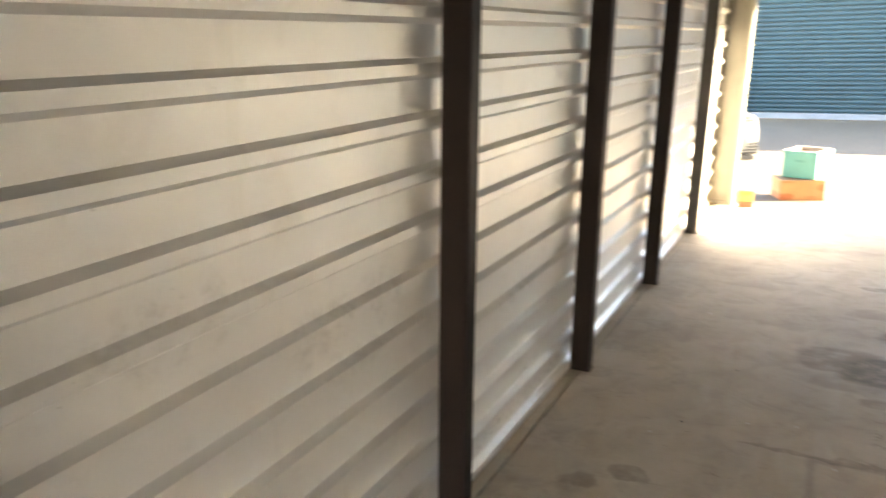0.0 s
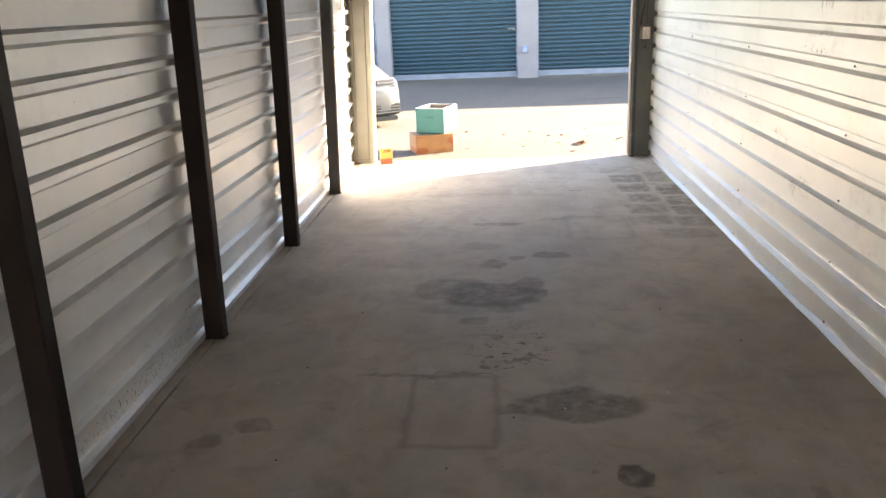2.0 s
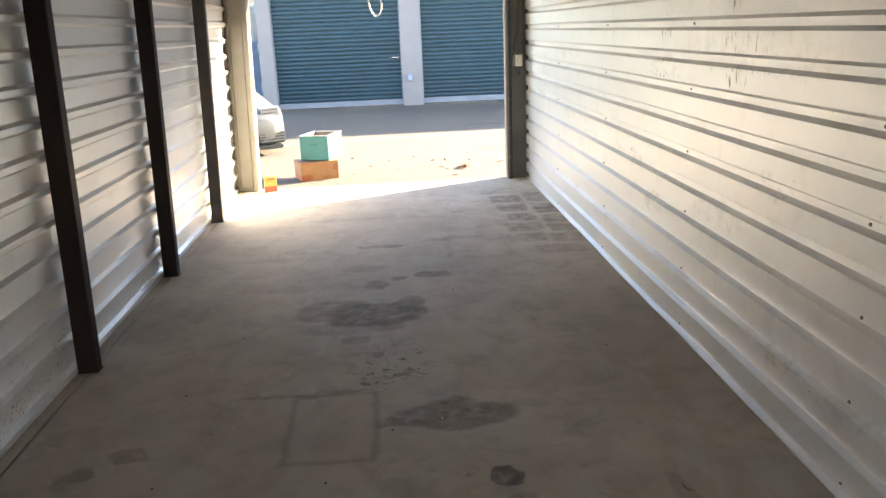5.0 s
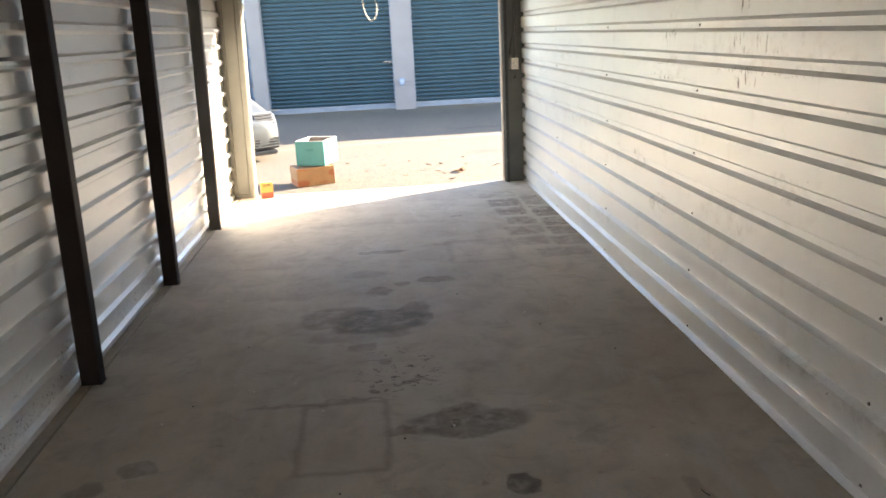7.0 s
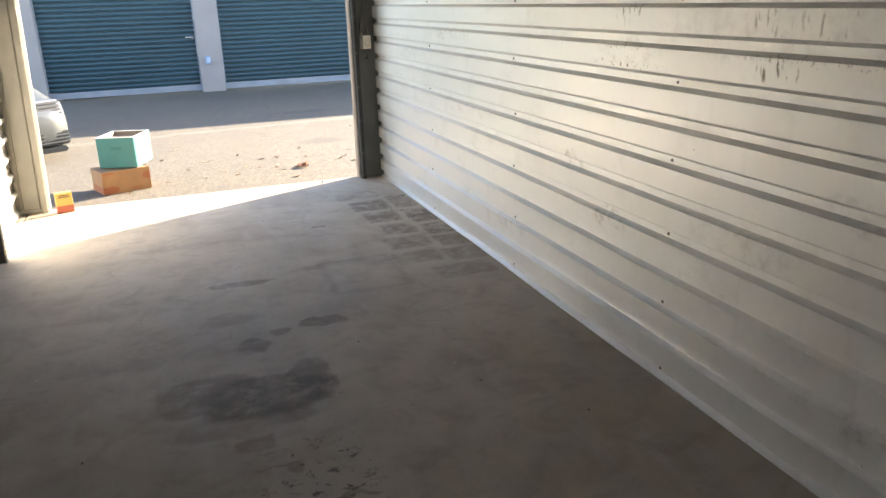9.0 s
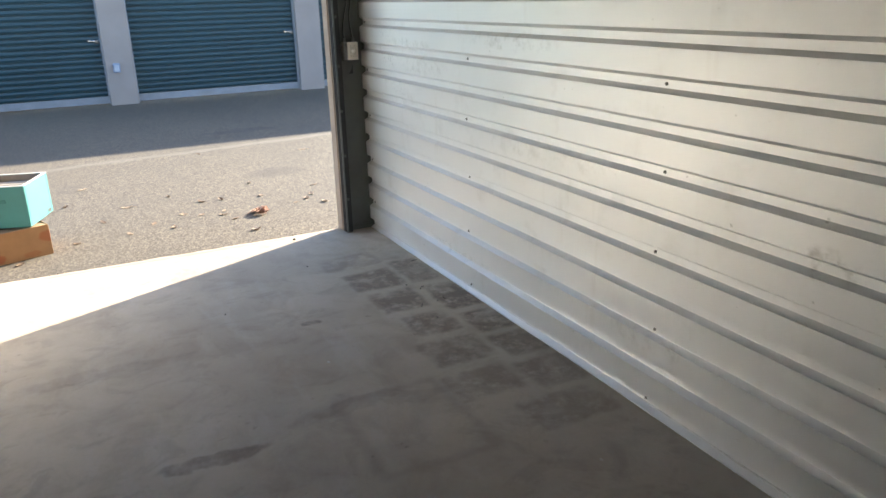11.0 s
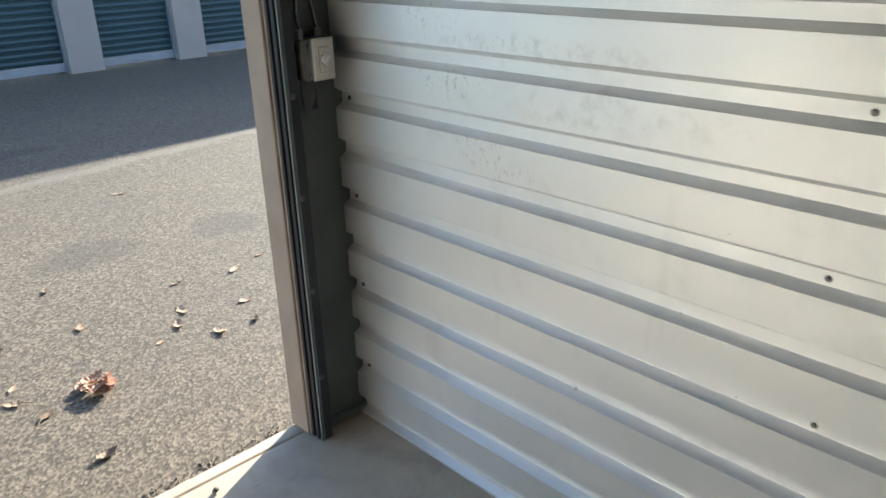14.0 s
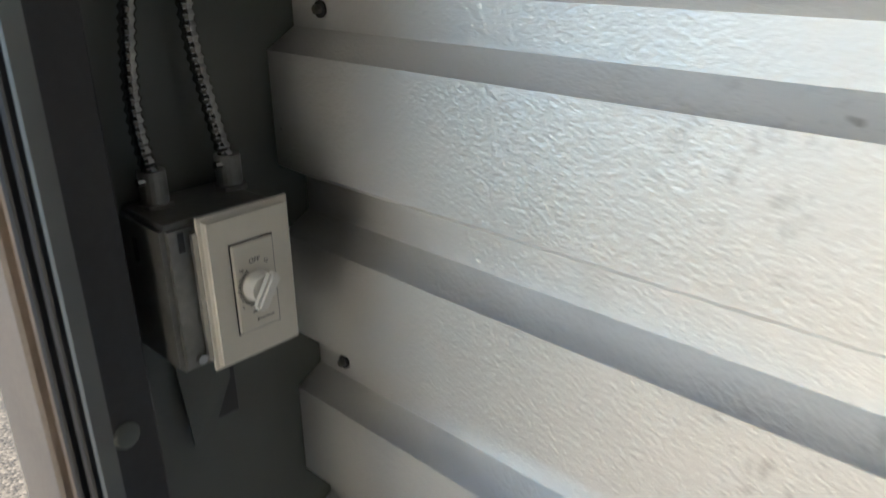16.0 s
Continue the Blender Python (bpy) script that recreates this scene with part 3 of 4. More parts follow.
SHEATH = plain("spiral_conduit_steel", (0.30, 0.30, 0.29), 0.24, 1.0, 0.15, 40.0)


def conduit(points, label):
    e = group_of("flexible_conduit", label, "conduit", group="conduits above the switch")
    part("spiral_sheath", tube(points, 0.0056, 12, ribbed=0.0008, pitch=0.0072, step=0.0014), SHEATH, e, smooth=True)
    p = Vector(points[0])
    c = part("connector", rod(0.0095, 0.026, Matrix.Translation(p + Vector((0, 0, -0.005))), 18), DARK_GALV, e, "dull cast connector")
    part("lock_nut", rod(0.0125, 0.004, Matrix.Translation(p + Vector((0, 0, -0.0165))), 8), DARK_GALV, c)
    part("clamp_screw", rod(0.003, 0.006, Matrix.Translation(p + Vector((-0.0095, -0.003, 0.002))) @ pose(0, 0, 0, 0, 90, 0), 8), GALV, c)


conduit([(2.739, 8.468, 1.304), (2.735, 8.470, 1.35), (2.742, 8.474, 1.41), (2.760, 8.478, 1.48), (2.777, 8.478, 1.57), (2.780, 8.478, 1.80), (2.780, 8.478, 2.2), (2.780, 8.478, 2.6)], "shiny flexible steel conduit bending above the switch box")
conduit([(2.797, 8.466, 1.304), (2.790, 8.470, 1.35), (2.784, 8.474, 1.41), (2.790, 8.478, 1.48), (2.803, 8.478, 1.57), (2.803, 8.478, 1.80), (2.803, 8.478, 2.2), (2.803, 8.478, 2.6)], "shiny flexible steel conduit rising from the switch box")

# loop of rope hanging from the lintel
bm = tube([(1.262, 8.55, 1.999), (1.268, 8.55, 1.90), (1.285, 8.55, 1.80), (1.318, 8.55, 1.735), (1.350, 8.55, 1.725), (1.385, 8.55, 1.76), (1.402, 8.55, 1.83), (1.398, 8.55, 1.92), (1.392, 8.55, 1.999)], 0.0080, 10, ribbed=0.0006, pitch=0.012, step=0.004)
thing("rope_loop", bm, ROPE_WHITE, "white pull rope looped under the lintel", "rope", smooth=True)

# ---- lane outside ----
bm = bmesh.new()
xs = [-600, -60, -12, -4, -0.8, 3.3, 9, 20, 60, 600]
ys = [-600, -60, -2, 8.3, 8.602, 9.5, 12, 17, 26, 60, 700]
grid = [[bm.verts.new((x, y, -0.016)) for x in xs] for y in ys]
for r in range(len(ys) - 1):
    for c in range(len(xs) - 1):
        if xs[c] >= -0.81 and xs[c + 1] <= 3.31 and ys[r] >= -2.1 and ys[r + 1] <= 8.61:
            continue
        bm.faces.new((grid[r][c], grid[r][c + 1], grid[r + 1][c + 1], grid[r + 1][c]))
thing("ground", bm, ASPHALT, "sunlit aged tan-grey asphalt lane with coarse stones", "ground", kind="structure")

# ---- building across the lane ----
FAR = 17.2
DOORS = [(-0.95, 1.75), (2.18, 4.95), (5.39, 6.45), (6.88, 7.93), (8.36, 11.0), (11.44, 14.1), (14.54, 17.2)]
far_building = group_of("storage_building", "low beige storage building with teal roller doors, in shade", "building")
far_building.location = (0, FAR, 0)
edges = [-1.24] + [v for d in DOORS for v in d] + [26.0]
for a, b in zip(edges[0::2], edges[1::2]):
    bm = box(a, b, 0.0, 0.30, -0.02, 2.45, 0.006)
    part("pier", bm, PIER, far_building)
part("parapet", box(-1.24, 26.0, 0.0, 0.30, 2.452, 3.72, 0.006), PIER, far_building)
part("roof_edge", box(-1.30, 26.06, -0.06, 0.36, 3.722, 3.84, 0.01), BAR, far_building)
part("side_wall", box(-1.24, -1.00, 0.302, 8.0, -0.02, 3.72), PIER, far_building)
part("roof", box(-1.24, 26.0, 0.302, 8.0, 3.60, 3.70), ROOF_STEEL, far_building)
SLAT = 0.0865


def roller_door(a, b, latch):
    e = group_of("roller_door", "closed teal ribbed steel roller door with pale bottom bar", "door", pose(0, FAR, 0), group="doors across the lane")
    out, z = [(0.16, 0.126)], 0.126
    while z < 2.5:
        out += [(0.172, z + 0.004), (0.172, z + 0.012), (0.148, z + 0.018), (0.142, z + 0.045), (0.148, z + 0.074), (0.172, z + 0.080)]
        z += SLAT
    out += [(0.19, z), (0.19, 0.126)]
    bm = bmesh.new()
    lo, hi = [bm.verts.new((a + 0.004, y, z)) for y, z in out], [bm.verts.new((b - 0.004, y, z)) for y, z in out]
    for i in range(len(out)):
        j = (i + 1) % len(out)
        bm.faces.new((lo[i], lo[j], hi[j], hi[i]))
    part("curtain", bm, DOOR_TEAL, e, "teal ribbed steel curtain")
    bar = part("bottom_bar", box(a + 0.003, b - 0.003, 0.120, 0.165, 0.012, 0.122, 0.006), BAR, e, "pale grey aluminium bottom bar")
    part("bar_rib", box(a + 0.003, b - 0.003, 0.112, 0.120, 0.012, 0.034, 0.003), BAR, bar)
    part("bar_foot", box((a + b) / 2 - 0.12, (a + b) / 2 + 0.06, 0.108, 0.120, 0.036, 0.062, 0.003), BAR, bar)
    part("guide", box(a - 0.001, a + 0.022, 0.085, 0.150, 0.0, 2.45), BAR, e)
    part("guide", box(b - 0.022, b + 0.001, 0.085, 0.150, 0.0, 2.45), BAR, e)
    latch_ob = part("latch", box(latch - 0.14, latch + 0.015, 0.118, 0.140, 0.992, 1.024, 0.006), GALV, e, "bright steel slide latch")
    part("padlock", box(latch - 0.03, latch + 0.025, 0.095, 0.118, 0.968, 1.020, 0.008), SCREW, latch_ob)
    part("slide", rod(0.009, 0.12, pose(latch - 0.03, 0.112, 1.016, 0, 90, 0), 10), GALV, latch_ob)


for (a, b) in DOORS:
    roller_door(a, b, b - 0.06)
outlet = group_of("outdoor_outlet", "grey-blue weatherproof outlet box on the pier", "outlet", pose(1.91, FAR, 0.58))
part("housing", box(-0.055, 0.055, -0.05, -0.001, -0.075, 0.075, 0.012, seg=2), plain("grey_blue_plastic", (0.22, 0.27, 0.36), 0.5), outlet)
part("cover", box(-0.036, 0.036, -0.060, -0.0505, -0.056, 0.050, 0.006), plain("pale_cover_plastic", (0.34, 0.38, 0.44), 0.4), outlet)
for z in (2.02, 1.25, 0.42):
    ob = thing("door_hinge", box(-1.27, -1.242, FAR + 0.03, FAR + 0.10, z, z + 0.16, 0.004), BAR, "small steel hinge on the building corner", "hinge", "hinges of the building corner")

# things seen in the gap beside that building
FENCE = plain("blue_grey_fence_boards", (0.09, 0.12, 0.17), 0.7, vary=0.15)
fence = group_of("board_fence", "blue-grey board fence in shade beside the building", "fence", pose(-6.0, 22.0, -0.016))
for i in range(26):
    part("board", box(i * 0.20, i * 0.20 + 0.192, 0.0, 0.025, 0.0, 1.42 + 0.012 * (i % 3), 0.004), FENCE, fence)
for z in (0.45, 1.05):
    part("rail", box(0.0, 5.2, -0.045, -0.001, z, z + 0.08, 0.004), FENCE, fence)
house = group_of("house", "pale cream house with framed windows and slate roof", "house", pose(-9.0, 34.0, -0.016))
SIDING = plain("pale_cream_siding", (0.60, 0.55, 0.44), 0.7, vary=0.06)
SLATE = plain("blue_grey_roof_slate", (0.20, 0.24, 0.30), 0.7, vary=0.15, scale=12.0)
PANE = plain("dark_window_glass", (0.10, 0.12, 0.13), 0.08, vary=0.05, relief=0.0)
part("wall", box(0.0, 9.0, 0.0, 6.0, 0.0, 3.05, 0.01), SIDING, house)
bm = bmesh.new()
rv = [bm.verts.new(p) for p in ((-0.3, -0.35, 3.05), (9.3, -0.35, 3.05), (9.3, 6.35, 3.05), (-0.3, 6.35, 3.05), (-0.3, 3.0, 4.7), (9.3, 3.0, 4.7))]
for f in ((0, 1, 5, 4), (2, 3, 4, 5), (0, 4, 3), (1, 2, 5), (0, 3, 2, 1)):
    bm.faces.new([rv[i] for i in f])
part("roof", bm, SLATE, house)
for x in (0.8, 2.6, 4.4, 6.2, 7.6):
    w = part("window", box(x, x + 1.0, -0.05, -0.001, 1.15, 2.75, 0.01), CREAM, house)
    for a, b in ((0.08, 0.46), (0.54, 0.92)):
        part("pane", box(x + a, x + b, -0.056, -0.045, 1.23, 2.67), PANE, w)


def leaf_mesh(name, size, seed, material, lobes=5, curl=0.35):
    """A curled oak leaf: lobed outline on both sides of a bent midrib, with a stalk."""
    rnd = random.Random(seed)
    bm = bmesh.new()
    n = 2 * lobes + 1
    mid, lft, rgt = [], [], []
    for i in range(n + 1):
        t = i / n
        wdt = size * 0.33 * math.sin(math.pi * min(1, 0.08 + t * 0.95)) ** 0.7 * (1.0 if i % 2 else 0.5) * (0.85 + 0.3 * rnd.random())
        y = size * (t - 0.5)
        z = size * curl * (2 * t - 1) ** 2 * 0.35 + 0.004
        mid.append(bm.verts.new((0.05 * size * math.sin(4 * t + seed), y, z)))
        lft.append(bm.verts.new((-wdt, y + 0.06 * size * rnd.random(), z + curl * wdt * (0.3 + 0.9 * rnd.random()))))
        rgt.append(bm.verts.new((wdt, y + 0.06 * size * rnd.random(), z + curl * wdt * (0.1 + 0.9 * rnd.random()))))
    for i in range(n):
        bm.faces.new((lft[i], mid[i], mid[i + 1], lft[i + 1]))
        bm.faces.new((mid[i], rgt[i], rgt[i + 1], mid[i + 1]))
    low = min(v.co.z for v in bm.verts)
    bmesh.ops.translate(bm, verts=bm.verts, vec=(0, 0, -low))
    bmesh.ops.solidify(bm, geom=bm.faces[:], thickness=0.0006)
    tube([(0, -size * 0.5, 0.004 + size * curl * 0.3 - low), (0.01 * size, -size * 0.68, 0.006), (0.05 * size, -size * 0.85, 0.002)], 0.0011, 5, bm)
    return mesh_of(name, bm, material)


def leaf_paint(name, a, b):
    n = Nodes(name)
    rnd = n.node("ShaderNodeObjectInfo").outputs["Random"]
    f = n.math("ADD", n.math("MULTIPLY", rnd, 0.7), n.math("MULTIPLY", n.noise(60.0, 4.0), 0.5))
    return n.done(n.mix(n.step(f, 0.2, 0.9), a, b), 0.7, 0.0, n.bump(n.noise(180.0, 3.0), 0.4, 0.001))


LEAF = leaf_paint("dry_oak_leaf", (0.13, 0.08, 0.045), (0.36, 0.26, 0.16))
RUST_LEAF = leaf_paint("rusty_oak_leaf", (0.26, 0.115, 0.055), (0.40, 0.25, 0.16))
leaf_shapes = [leaf_mesh("fallen_leaf", 0.075, s, LEAF, 4 + s % 2, 0.25 + 0.12 * (s % 4)) for s in range(6)]
spots = [(1.49, 9.49), (1.61, 9.30), (1.92, 9.96), (2.08, 9.95), (2.03, 9.58), (2.00, 9.46), (2.065, 9.30), (1.85, 9.545), (1.73, 9.62), (2.42, 10.41),
         (3.30, 11.68), (2.26, 12.1), (2.59, 9.51), (2.79, 9.72), (2.81, 9.41), (2.13, 8.91), (1.30, 9.31), (2.91, 10.02), (3.19, 9.96), (3.05, 9.60),
         (2.715, 9.60), (2.98, 9.40), (3.39, 10.04), (0.95, 9.25), (1.15, 9.75), (1.35, 10.1), (0.9, 10.4), (1.7, 10.3), (2.4, 9.9), (0.60, 8.95), (0.30, 8.72),
         (3.6, 9.7), (3.9, 10.4), (4.4, 10.9), (1.05, 11.0), (0.2, 10.2)]
rnd = random.Random(5)
for i, (x, y) in enumerate(spots):
    ob = tagged(new("fallen_leaf", leaf_shapes[i % 6]), "small dry brown oak leaf curled on the asphalt", "leaf", "leaves on the asphalt")
    s = rnd.uniform(0.7, 1.15)
    ob.matrix_world = Matrix.LocRotScale((x, y, -0.0155), Euler((rnd.uniform(-0.08, 0.08), rnd.uniform(-0.08, 0.08), rnd.uniform(0, 6.28))), (s, s, s))
clump = group_of("leaf_clump", "clump of rusty orange oak leaves on the asphalt", "leaf", pose(2.266, 9.345, -0.0155))
clump_shapes = [leaf_mesh("leaf", 0.095, 20 + s, RUST_LEAF, 5, 0.5) for s in range(3)]
for i in range(9):
    ob = new("leaf", clump_shapes[i % 3])
    ob.parent = clump
    a = rnd.uniform(0, 6.28)
    ob.matrix_basis = pose(0.045 * math.cos(a), 0.045 * math.sin(a), 0.003 + 0.0035 * i, rnd.uniform(-22, 22) if i else 0, rnd.uniform(-22, 22) if i else 0, rnd.uniform(0, 360))


# ---- boxes at the edge of the slab ----
def printed_board(name, base, ink, spots2):
    """Printed cardboard: a base colour with worn patches of ink in the box's own axes."""
    n = Nodes(name)
    w = warped_axes(n, 0.03, 20.0)
    col = n.mix(n.step(n.noise(9.0, 5.0), 0.3, 0.7), tuple(c * 0.9 for c in base), tuple(min(1, c * 1.08) for c in base))
    for cx, cz, rx, rz, k in spots2:
        col = n.mix(n.math("MULTIPLY", blot(n, w, (0, 2), cx, cz, rx, rz, 0.3), k), col, ink)
    return n.done(col, 0.65, 0.0, n.bump(n.noise(8.0, 2.0, stretch=(14, 1, 0.2)), 0.12, 0.002))


ORANGE = printed_board("orange_printed_cardboard", (0.33, 0.18, 0.08), (0.30, 0.085, 0.03), ((0.05, 0.035, 0.09, 0.035, 0.8), (0.42, 0.13, 0.06, 0.04, 0.7), (0.06, 0.19, 0.05, 0.012, 0.6), (0.30, 0.03, 0.05, 0.02, 0.4)))
KRAFT = plain("brown_kraft_cardboard", (0.27, 0.17, 0.09), 0.8)


def carton(name, label, w, d, h, t, m, outside, inside, flaps):
    e = group_of(name, label, "box", m)
    part("side", box(0, w, 0, t, 0, h, 0.001), outside, e)
    part("side", box(0, w, d - t, d, 0, h, 0.001), outside, e)
    part("side", box(0, t, t, d - t, 0, h, 0.001), outside, e)
    part("side", box(w - t, w, t, d - t, 0, h, 0.001), outside, e)
    part("bottom", box(t, w - t, t, d - t, 0.001, 0.001 + t), inside, e)
    for f in flaps:
        part("flap", f, inside, e)
    return e


def slanted(x0, x1, y0, y1, t, m):
    bm = box(x0, x1, y0, y1, 0, t)
    bmesh.ops.transform(bm, matrix=m, verts=bm.verts)
    return bm


OW, OD, OH = 0.43, 0.33, 0.205
carton("cardboard_box", "worn orange printed cardboard box under a beehive box", OW, OD, OH, 0.006, pose(0.395, 8.97, -0.0155, 0, 0, 19), ORANGE, KRAFT,
       [slanted(0, OD - 0.02, 0.08, 0.16, 0.005, pose(0.004, 0.01, OH - 0.002, 0, 0, 90) @ pose(0, 0, 0, 35, 0, 0) @ pose(0, -0.16, 0)),
        slanted(0.01, OW - 0.01, 0, 0.16, 0.005, pose(0, 0.006, OH - 0.006, -3, 0, 0)),
        slanted(0.01, OW - 0.01, -0.16, 0, 0.005, pose(0, OD - 0.006, OH - 0.006, 3, 0, 0))])

TEAL = plain("turquoise_hive_paint", (0.038, 0.185, 0.18), 0.55, vary=0.08, scale=8.0)
BARE = plain("weathered_pine", (0.25, 0.21, 0.17), 0.75, vary=0.2, scale=10.0)
PALE_EDGE = plain("pale_worn_rim", (0.5, 0.48, 0.43), 0.7, vary=0.1)
hive = group_of("beehive_box", "turquoise painted wooden beehive box with bare frames", "box", pose(0.38, 9.185, OH - 0.0105, 0, 0, -19))
HW, HD, HH, HT = 0.345, 0.41, 0.275, 0.020
front = part("side", box(0, HW, 0, HT, 0, HH, 0.003), TEAL, hive)
# raised block in darker turquoise, painting the shade of the handhold recess
part("handhold", box(HW / 2 - 0.045, HW / 2 + 0.045, -0.004, 0.0, 0.165, 0.190, 0.0015), plain("shaded_handhold", (0.030, 0.150, 0.146), 0.7), front)
part("side", box(0, HW, HD - HT, HD, 0, HH, 0.003), TEAL, hive)
part("side", box(0, HT, HT, HD - HT, 0, HH, 0.003), TEAL, hive)
part("side", box(HW - HT, HW, HT, HD - HT, 0, HH, 0.003), TEAL, hive)
for x0, x1, y0, y1 in ((0, HW, 0, HT), (0, HW, HD - HT, HD), (0, HT, HT, HD - HT), (HW - HT, HW, HT, HD - HT)):
    part("rim", box(x0 + 0.001, x1 - 0.001, y0 + 0.001, y1 - 0.001, HH, HH + 0.003), PALE_EDGE, hive, "pale worn top edge")
for i in range(5):
    y = HT + 0.03 + i * 0.066
    part("frame_bar", box(HT + 0.003, HW - HT - 0.003, y, y + 0.048, HH - 0.060, HH - 0.040, 0.002), BARE, hive, "bare wooden frame bar")
    part("comb", box(HT + 0.006, HW - HT - 0.006, y + 0.005, y + 0.020, 0.02, HH - 0.061), BARE, hive)
for x0, x1, y0, y1 in ((HT, HW - HT, HT, HT + 0.002), (HT, HW - HT, HD - HT - 0.002, HD - HT), (HT, HT + 0.002, HT + 0.003, HD - HT - 0.003), (HW - HT - 0.002, HW - HT, HT + 0.003, HD - HT - 0.003)):
    part("inner_face", box(x0, x1, y0, y1, 0.002, HH - 0.002), BARE, hive, "bare grey wood inside")
# black block on the side, colour in place of a shaded notch
part("corner_notch", box(HW, HW + 0.002, HD - 0.09, HD - 0.04, 0.012, 0.035), INK, hive)

YELLOW = plain("yellow_printed_card", (0.48, 0.31, 0.075), 0.55, vary=0.06)
RED = plain("red_printed_card", (0.34, 0.085, 0.045), 0.55, vary=0.08)
small = group_of("small_carton", "small yellow and red carton standing on the slab", "box", pose(0.075, 8.395, 0.0, 0, 0, 14))
part("body", box(0, 0.125, 0, 0.07, 0.0, 0.165, 0.002), YELLOW, small)
part("red_band", box(-0.0006, 0.1256, -0.0006, 0.0706, 0.002, 0.062), RED, small, "red lower band")
for z, a, b in ((0.142, 0.03, 0.10), (0.128, 0.02, 0.105)):
    part("print_bar", box(a, b, -0.0012, -0.0002, z, z + 0.007), INK, small)
part("top_flap", box(0.003, 0.122, 0.003, 0.067, 0.1652, 0.1665), YELLOW, small)

# ---- parked car, nose past the jamb ----
SILVER = plain("silver_car_paint", (0.075, 0.08, 0.08), 0.42, 0.15, 0.03, relief=0.02)
LENS = plain("clear_lamp_plastic", (0.17, 0.18, 0.185), 0.2, 0.1, 0.05, relief=0.0)
BLACKPL = plain("black_car_plastic", (0.008, 0.008, 0.009), 0.7)
TYRE = plain("tyre_rubber", (0.025, 0.025, 0.025), 0.85)
GLASS = plain("dark_car_glass", (0.03, 0.035, 0.04), 0.06, 0.0, 0.05, relief=0.0)
car = group_of("parked_car", "silver sedan parked at an angle with its headlight past the jamb", "car", pose(-0.72, 10.76, -0.016, 0, 0, -65))
HALF = 0.86


def loft(sections, material, name, parent, smooth=True):
    """Skin over cross-sections: x, then half width and height pairs going up one side."""
    bm = bmesh.new()
    rings = []
    for x, prof in sections:
        rings.append([bm.verts.new((x - bow * (w / HALF) ** 2, w, z)) for w, z, bow in prof] + [bm.verts.new((x - bow * (w / HALF) ** 2, -w, z)) for w, z, bow in reversed(prof)])
    for a, b in zip(rings, rings[1:]):
        for i in range(len(a)):
            j = (i + 1) % len(a)
            bm.faces.new((a[i], a[j], b[j], b[i]))
    bm.faces.new(rings[0]), bm.faces.new(rings[-1])
    return part(name, bm, material, parent, smooth=smooth)


def ring(s, zs, bow):
    return [(HALF * s * f, z, bow) for f, z in zip((0.80, 0.95, 1.0, 0.99, 0.94, 0.80, 0.45), zs)]


body = loft([
    (0.00, ring(0.70, (0.22, 0.25, 0.34, 0.42, 0.47, 0.49, 0.50), 0.05)),
    (-0.02, ring(0.86, (0.17, 0.20, 0.33, 0.44, 0.50, 0.525, 0.535), 0.08)),
    (-0.07, ring(0.94, (0.15, 0.18, 0.33, 0.46, 0.53, 0.555, 0.565), 0.10)),
    (-0.16, ring(0.97, (0.15, 0.18, 0.34, 0.51, 0.60, 0.62, 0.615), 0.11)),
    (-0.38, ring(0.99, (0.15, 0.18, 0.36, 0.53, 0.615, 0.645, 0.66), 0.11)),
    (-0.80, ring(1.0, (0.16, 0.20, 0.40, 0.60, 0.68, 0.72, 0.735), 0.06)),
    (-1.45, ring(1.0, (0.16, 0.20, 0.42, 0.68, 0.79, 0.84, 0.86), 0.0)),
    (-3.60, ring(1.0, (0.16, 0.20, 0.42, 0.72, 0.86, 0.92, 0.95), 0.0)),
    (-4.40, ring(0.93, (0.22, 0.26, 0.42, 0.70, 0.86, 0.92, 0.95), 0.0)),
], SILVER, "body", car)
loft([(-1.35, ring(0.9, (0.80, 0.82, 0.84, 0.86, 0.88, 0.90, 0.91), 0.0)), (-2.05, ring(0.80, (0.85, 0.95, 1.10, 1.28, 1.36, 1.40, 1.42), 0.0)),
      (-3.0, ring(0.80, (0.85, 0.95, 1.12, 1.30, 1.39, 1.43, 1.45), 0.0)), (-3.9, ring(0.86, (0.85, 0.88, 0.90, 0.92, 0.94, 0.96, 0.97), 0.0))], GLASS, "cabin_glass", car)
part("roof_panel", box(-2.95, -2.05, -0.60, 0.60, 1.425, 1.462, 0.015), SILVER, car)


def leaning(x, y0, y1, z0, z1, depth, lean, sweep_back, bevel):
    """A block whose front leans back with height and sweeps back towards the car's side."""
    bm = box(x - depth, x, min(y0, y1), max(y0, y1), z0, z1, bevel, seg=2)
    for v in bm.verts:
        v.co.x -= lean * (v.co.z - z0) + sweep_back * (abs(v.co.y) - min(abs(y0), abs(y1)))
    return bm


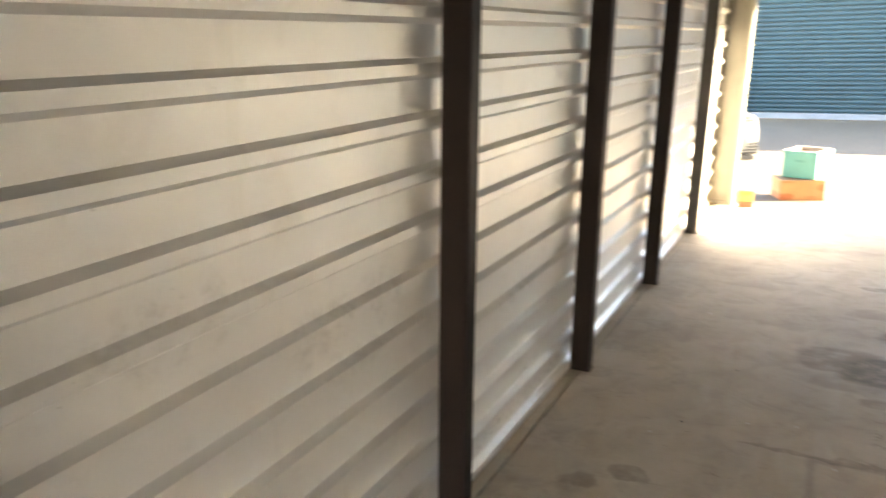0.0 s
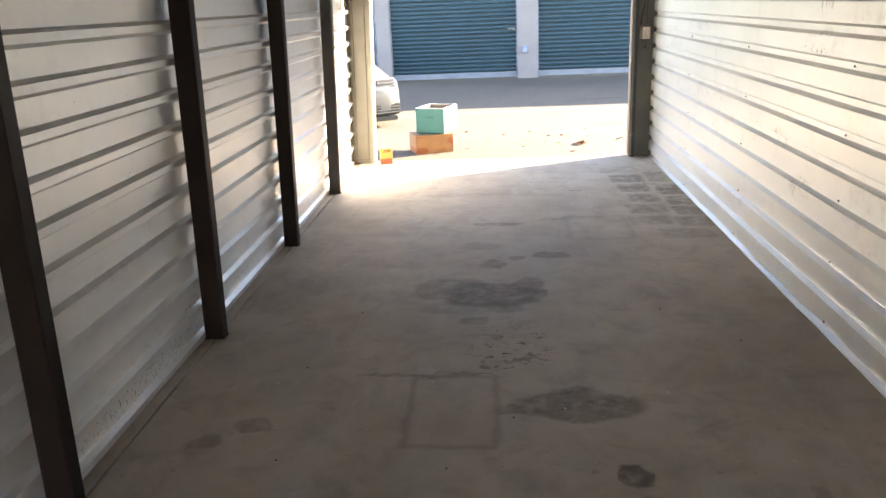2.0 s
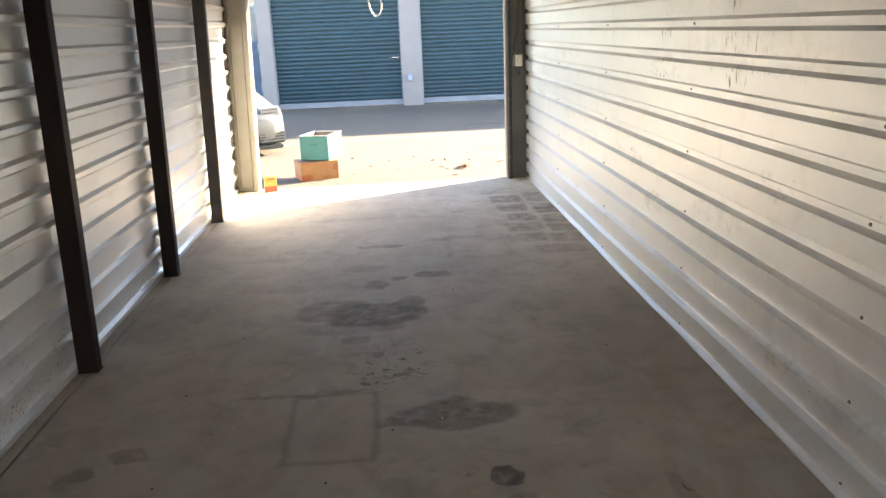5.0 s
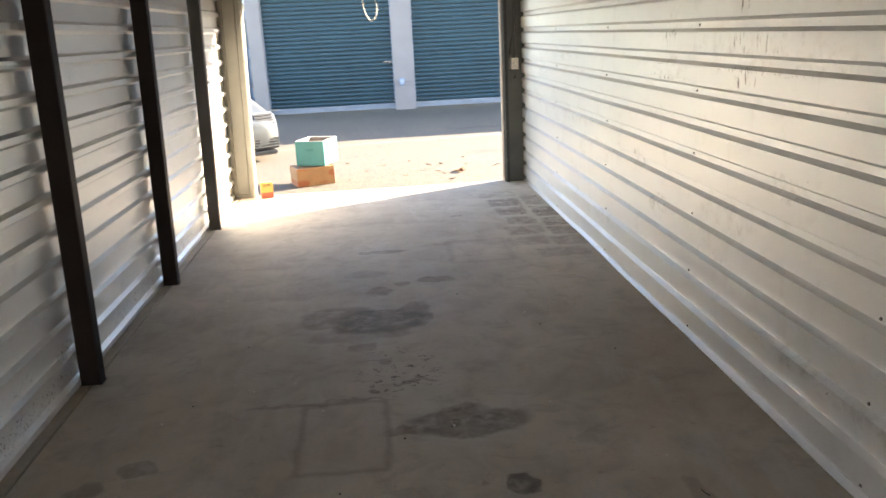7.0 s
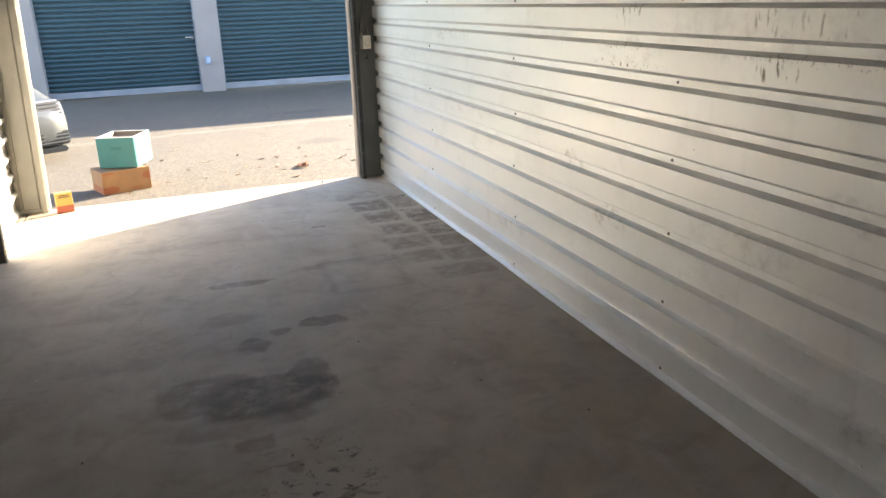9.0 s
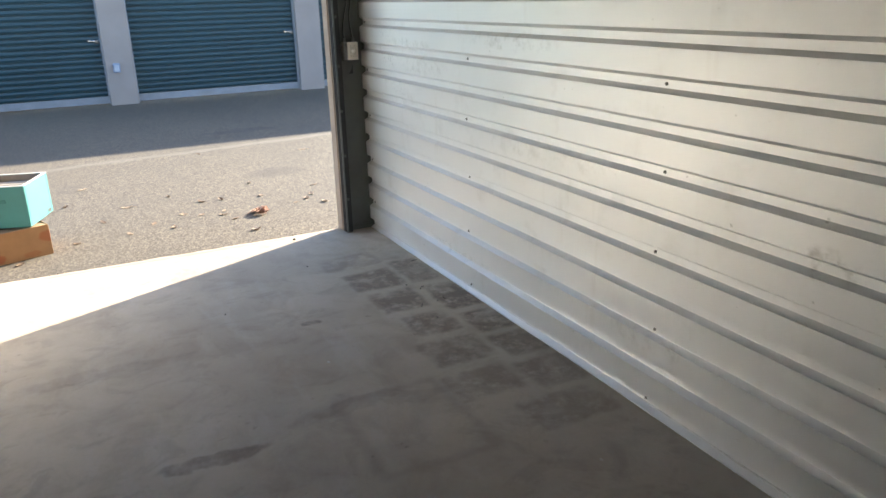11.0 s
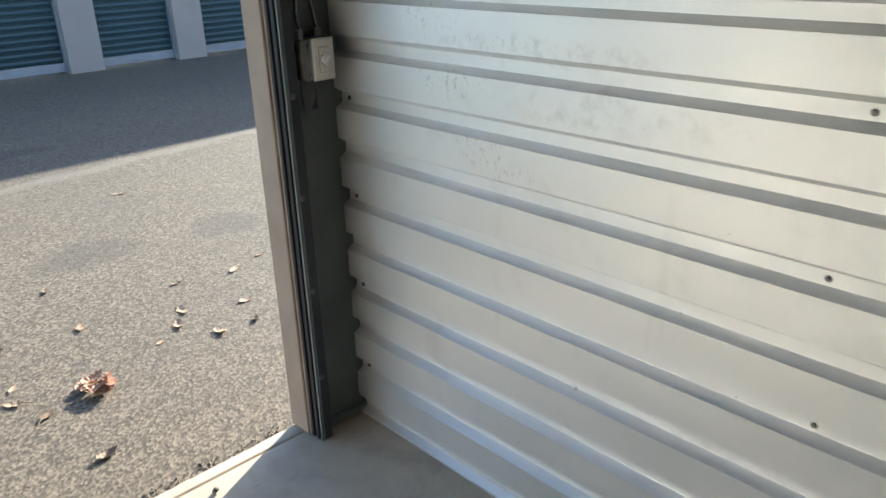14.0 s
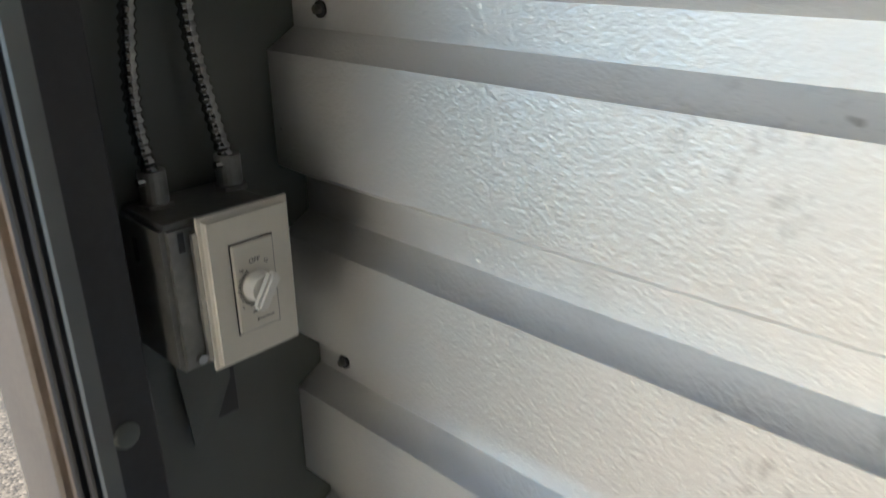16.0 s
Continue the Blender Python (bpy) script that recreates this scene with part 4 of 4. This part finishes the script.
for s in (-1, 1):
    lamp = part("headlight", leaning(-0.048, s * 0.46, s * 0.80, 0.490, 0.645, 0.16, 0.80, 0.22, 0.025), LENS, car, "clear plastic headlight with dark bars")
    for k in range(4):
        z = 0.500 + 0.037 * k
        part("lamp_bar", leaning(-0.032 - 0.80 * (z - 0.490), s * 0.48, s * 0.76, z, z + 0.022, 0.02, 0.80, 0.22, 0.003), BLACKPL, lamp)
    intake = part("fog_intake", leaning(-0.010, s * 0.42, s * 0.78, 0.165, 0.315, 0.10, 0.0, 0.16, 0.012), BLACKPL, car, "dark lower intake with pale bars")
    for k in range(3):
        part("intake_bar", leaning(0.000, s * 0.41, s * 0.79, 0.193 + 0.038 * k, 0.207 + 0.038 * k, 0.03, 0.0, 0.16, 0.004), SILVER, intake)
part("grille", leaning(-0.012, -0.34, 0.34, 0.42, 0.48, 0.1, 0.2, 0.0, 0.008), BLACKPL, car, "black slatted grille")
part("lower_grille", leaning(-0.004, -0.40, 0.40, 0.21, 0.29, 0.1, 0.0, 0.0, 0.008), BLACKPL, car)
part("chin_lip", leaning(-0.05, -0.74, 0.74, 0.085, 0.150, 0.40, -0.3, 0.16, 0.015), SILVER, car)
for x in (-0.95, -3.55):
    for s in (-1, 1):
        wheel = part("wheel", rod(0.31, 0.20, pose(x, s * 0.765, 0.31, 90, 0, 0), 32), TYRE, car, "black tyre on a silver rim")
        part("rim", rod(0.205, 0.204, pose(x, s * 0.767, 0.31, 90, 0, 0), 24), LENS, wheel)
        for k in range(5):
            bm = box(-0.018, 0.018, -0.004, 0.004, 0.04, 0.20, 0.004)
            bmesh.ops.transform(bm, matrix=pose(x, s * 0.872, 0.31, 0, 72 * k, 0), verts=bm.verts)
            part("spoke", bm, SILVER, wheel)

# ---- small litter on the slab ----
STONE = plain("pale_chip", (0.55, 0.52, 0.46), 0.8)
DARKBIT = plain("dark_crumb", (0.06, 0.05, 0.04), 0.8)


def pebble(seed, size):
    r2 = random.Random(seed)
    bm = bmesh.new()
    bmesh.ops.create_icosphere(bm, subdivisions=1, radius=size)
    for v in bm.verts:
        v.co *= r2.uniform(0.7, 1.2)
        v.co.z *= 0.55
    low = min(v.co.z for v in bm.verts)
    bmesh.ops.translate(bm, verts=bm.verts, vec=(0, 0, -low))
    return bm


pale = [mesh_of("concrete_chip", pebble(s, 0.007), STONE) for s in range(3)]
dark = [mesh_of("dirt_crumb", pebble(10 + s, 0.006), DARKBIT) for s in range(3)]
for i, (x, y) in enumerate(((2.334, 3.0), (0.66, 3.85), (0.85, 3.9), (0.3, 3.6), (1.0, 3.6), (2.0, 3.5), (2.1, 4.6), (0.3, 5.2), (2.5, 5.4), (1.9, 6.6), (1.56, 3.37))):
    ob = tagged(new("concrete_chip", pale[i % 3]), "small pale chip of concrete on the slab", "debris", "chips on the slab")
    ob.matrix_world = pose(x, y, 0, 0, 0, 47 * i)
for i, (x, y) in enumerate(((1.1, 2.95), (1.2, 2.4), (1.55, 3.36), (0.4, 3.75), (0.46, 3.0), (2.15, 4.4), (2.45, 4.0), (1.75, 5.0), (0.55, 4.4), (1.6, 7.4), (2.2, 7.9), (1.35, 3.3), (2.6, 7.3), (2.65, 7.0), (2.55, 6.8))):
    ob = tagged(new("dirt_crumb", dark[i % 3]), "small dark crumb of dirt on the slab", "debris", "crumbs on the slab")
    ob.matrix_world = pose(x, y, 0, 0, 0, 31 * i)
ob = thing("dirt_clod", pebble(77, 0.013), DARKBIT, "dark clod of dirt at the slab edge", "debris")
ob.matrix_world = pose(2.284, 8.47, 0)
for i, (x, y, a) in enumerate(((2.66, 7.22, 40), (2.70, 7.02, 80), (2.81, 7.66, 20), (2.55, 6.98, 60), (2.38, 2.75, 110))):
    bm = tube([(-0.02, 0, 0.0025), (0.0, 0.004, 0.0035), (0.024, 0, 0.0025)], 0.0022, 6)
    ob = thing("twig", bm, DARKBIT, "thin dark twig lying on the slab", "debris", "twigs on the slab")
    ob.matrix_world = pose(x, y, 0, 0, 0, a)

# tooled edge strip of the slab, with a worn and broken outer line
bm = bmesh.new()
rows = []
for i in range(121):
    x = -0.16 + 3.14 * i / 120
    out = FRONT + 0.010 * noise.noise((x * 6.0, 0.0, 2.0)) + 0.007 * noise.noise((x * 23.0, 4.0, 0.0))
    dip = 0.002 * noise.noise((x * 15.0, 7.0, 1.0))
    rows.append([bm.verts.new((x, y, z)) for y, z in ((FRONT - EDGE + 0.006, -0.25), (FRONT - EDGE + 0.006, -0.005), (FRONT - EDGE + 0.011, -0.0015), (FRONT - 0.035, -0.002 + dip), (out - 0.010, -0.005 + dip), (out, -0.013), (out, -0.25))])
for a, b in zip(rows, rows[1:]):
    for j in range(7):
        bm.faces.new((a[j], a[(j + 1) % 7], b[(j + 1) % 7], b[j]))
bm.faces.new(rows[0]), bm.faces.new(rows[-1])
thing("floor_edge", bm, FLOOR, "worn tooled concrete edge strip along the slab front", "floor", kind="structure")

# crumbled edge of the slab against the asphalt
bm = bmesh.new()
r3 = random.Random(9)
for i in range(420):
    x, s = r3.uniform(0.0, 2.64), r3.uniform(0.0015, 0.0042)
    y = FRONT + 0.006 + abs(r3.gauss(0, 0.02))
    bmesh.ops.create_cube(bm, size=s * 1.6, matrix=pose(x, y, -0.0155 + s * 0.4, r3.uniform(0, 90), r3.uniform(0, 90), r3.uniform(0, 90)))
thing("loose_grit", bm, plain("brown_grit", (0.21, 0.175, 0.13), 0.9), "brown loose grit along the slab edge", "debris", kind="stuff")
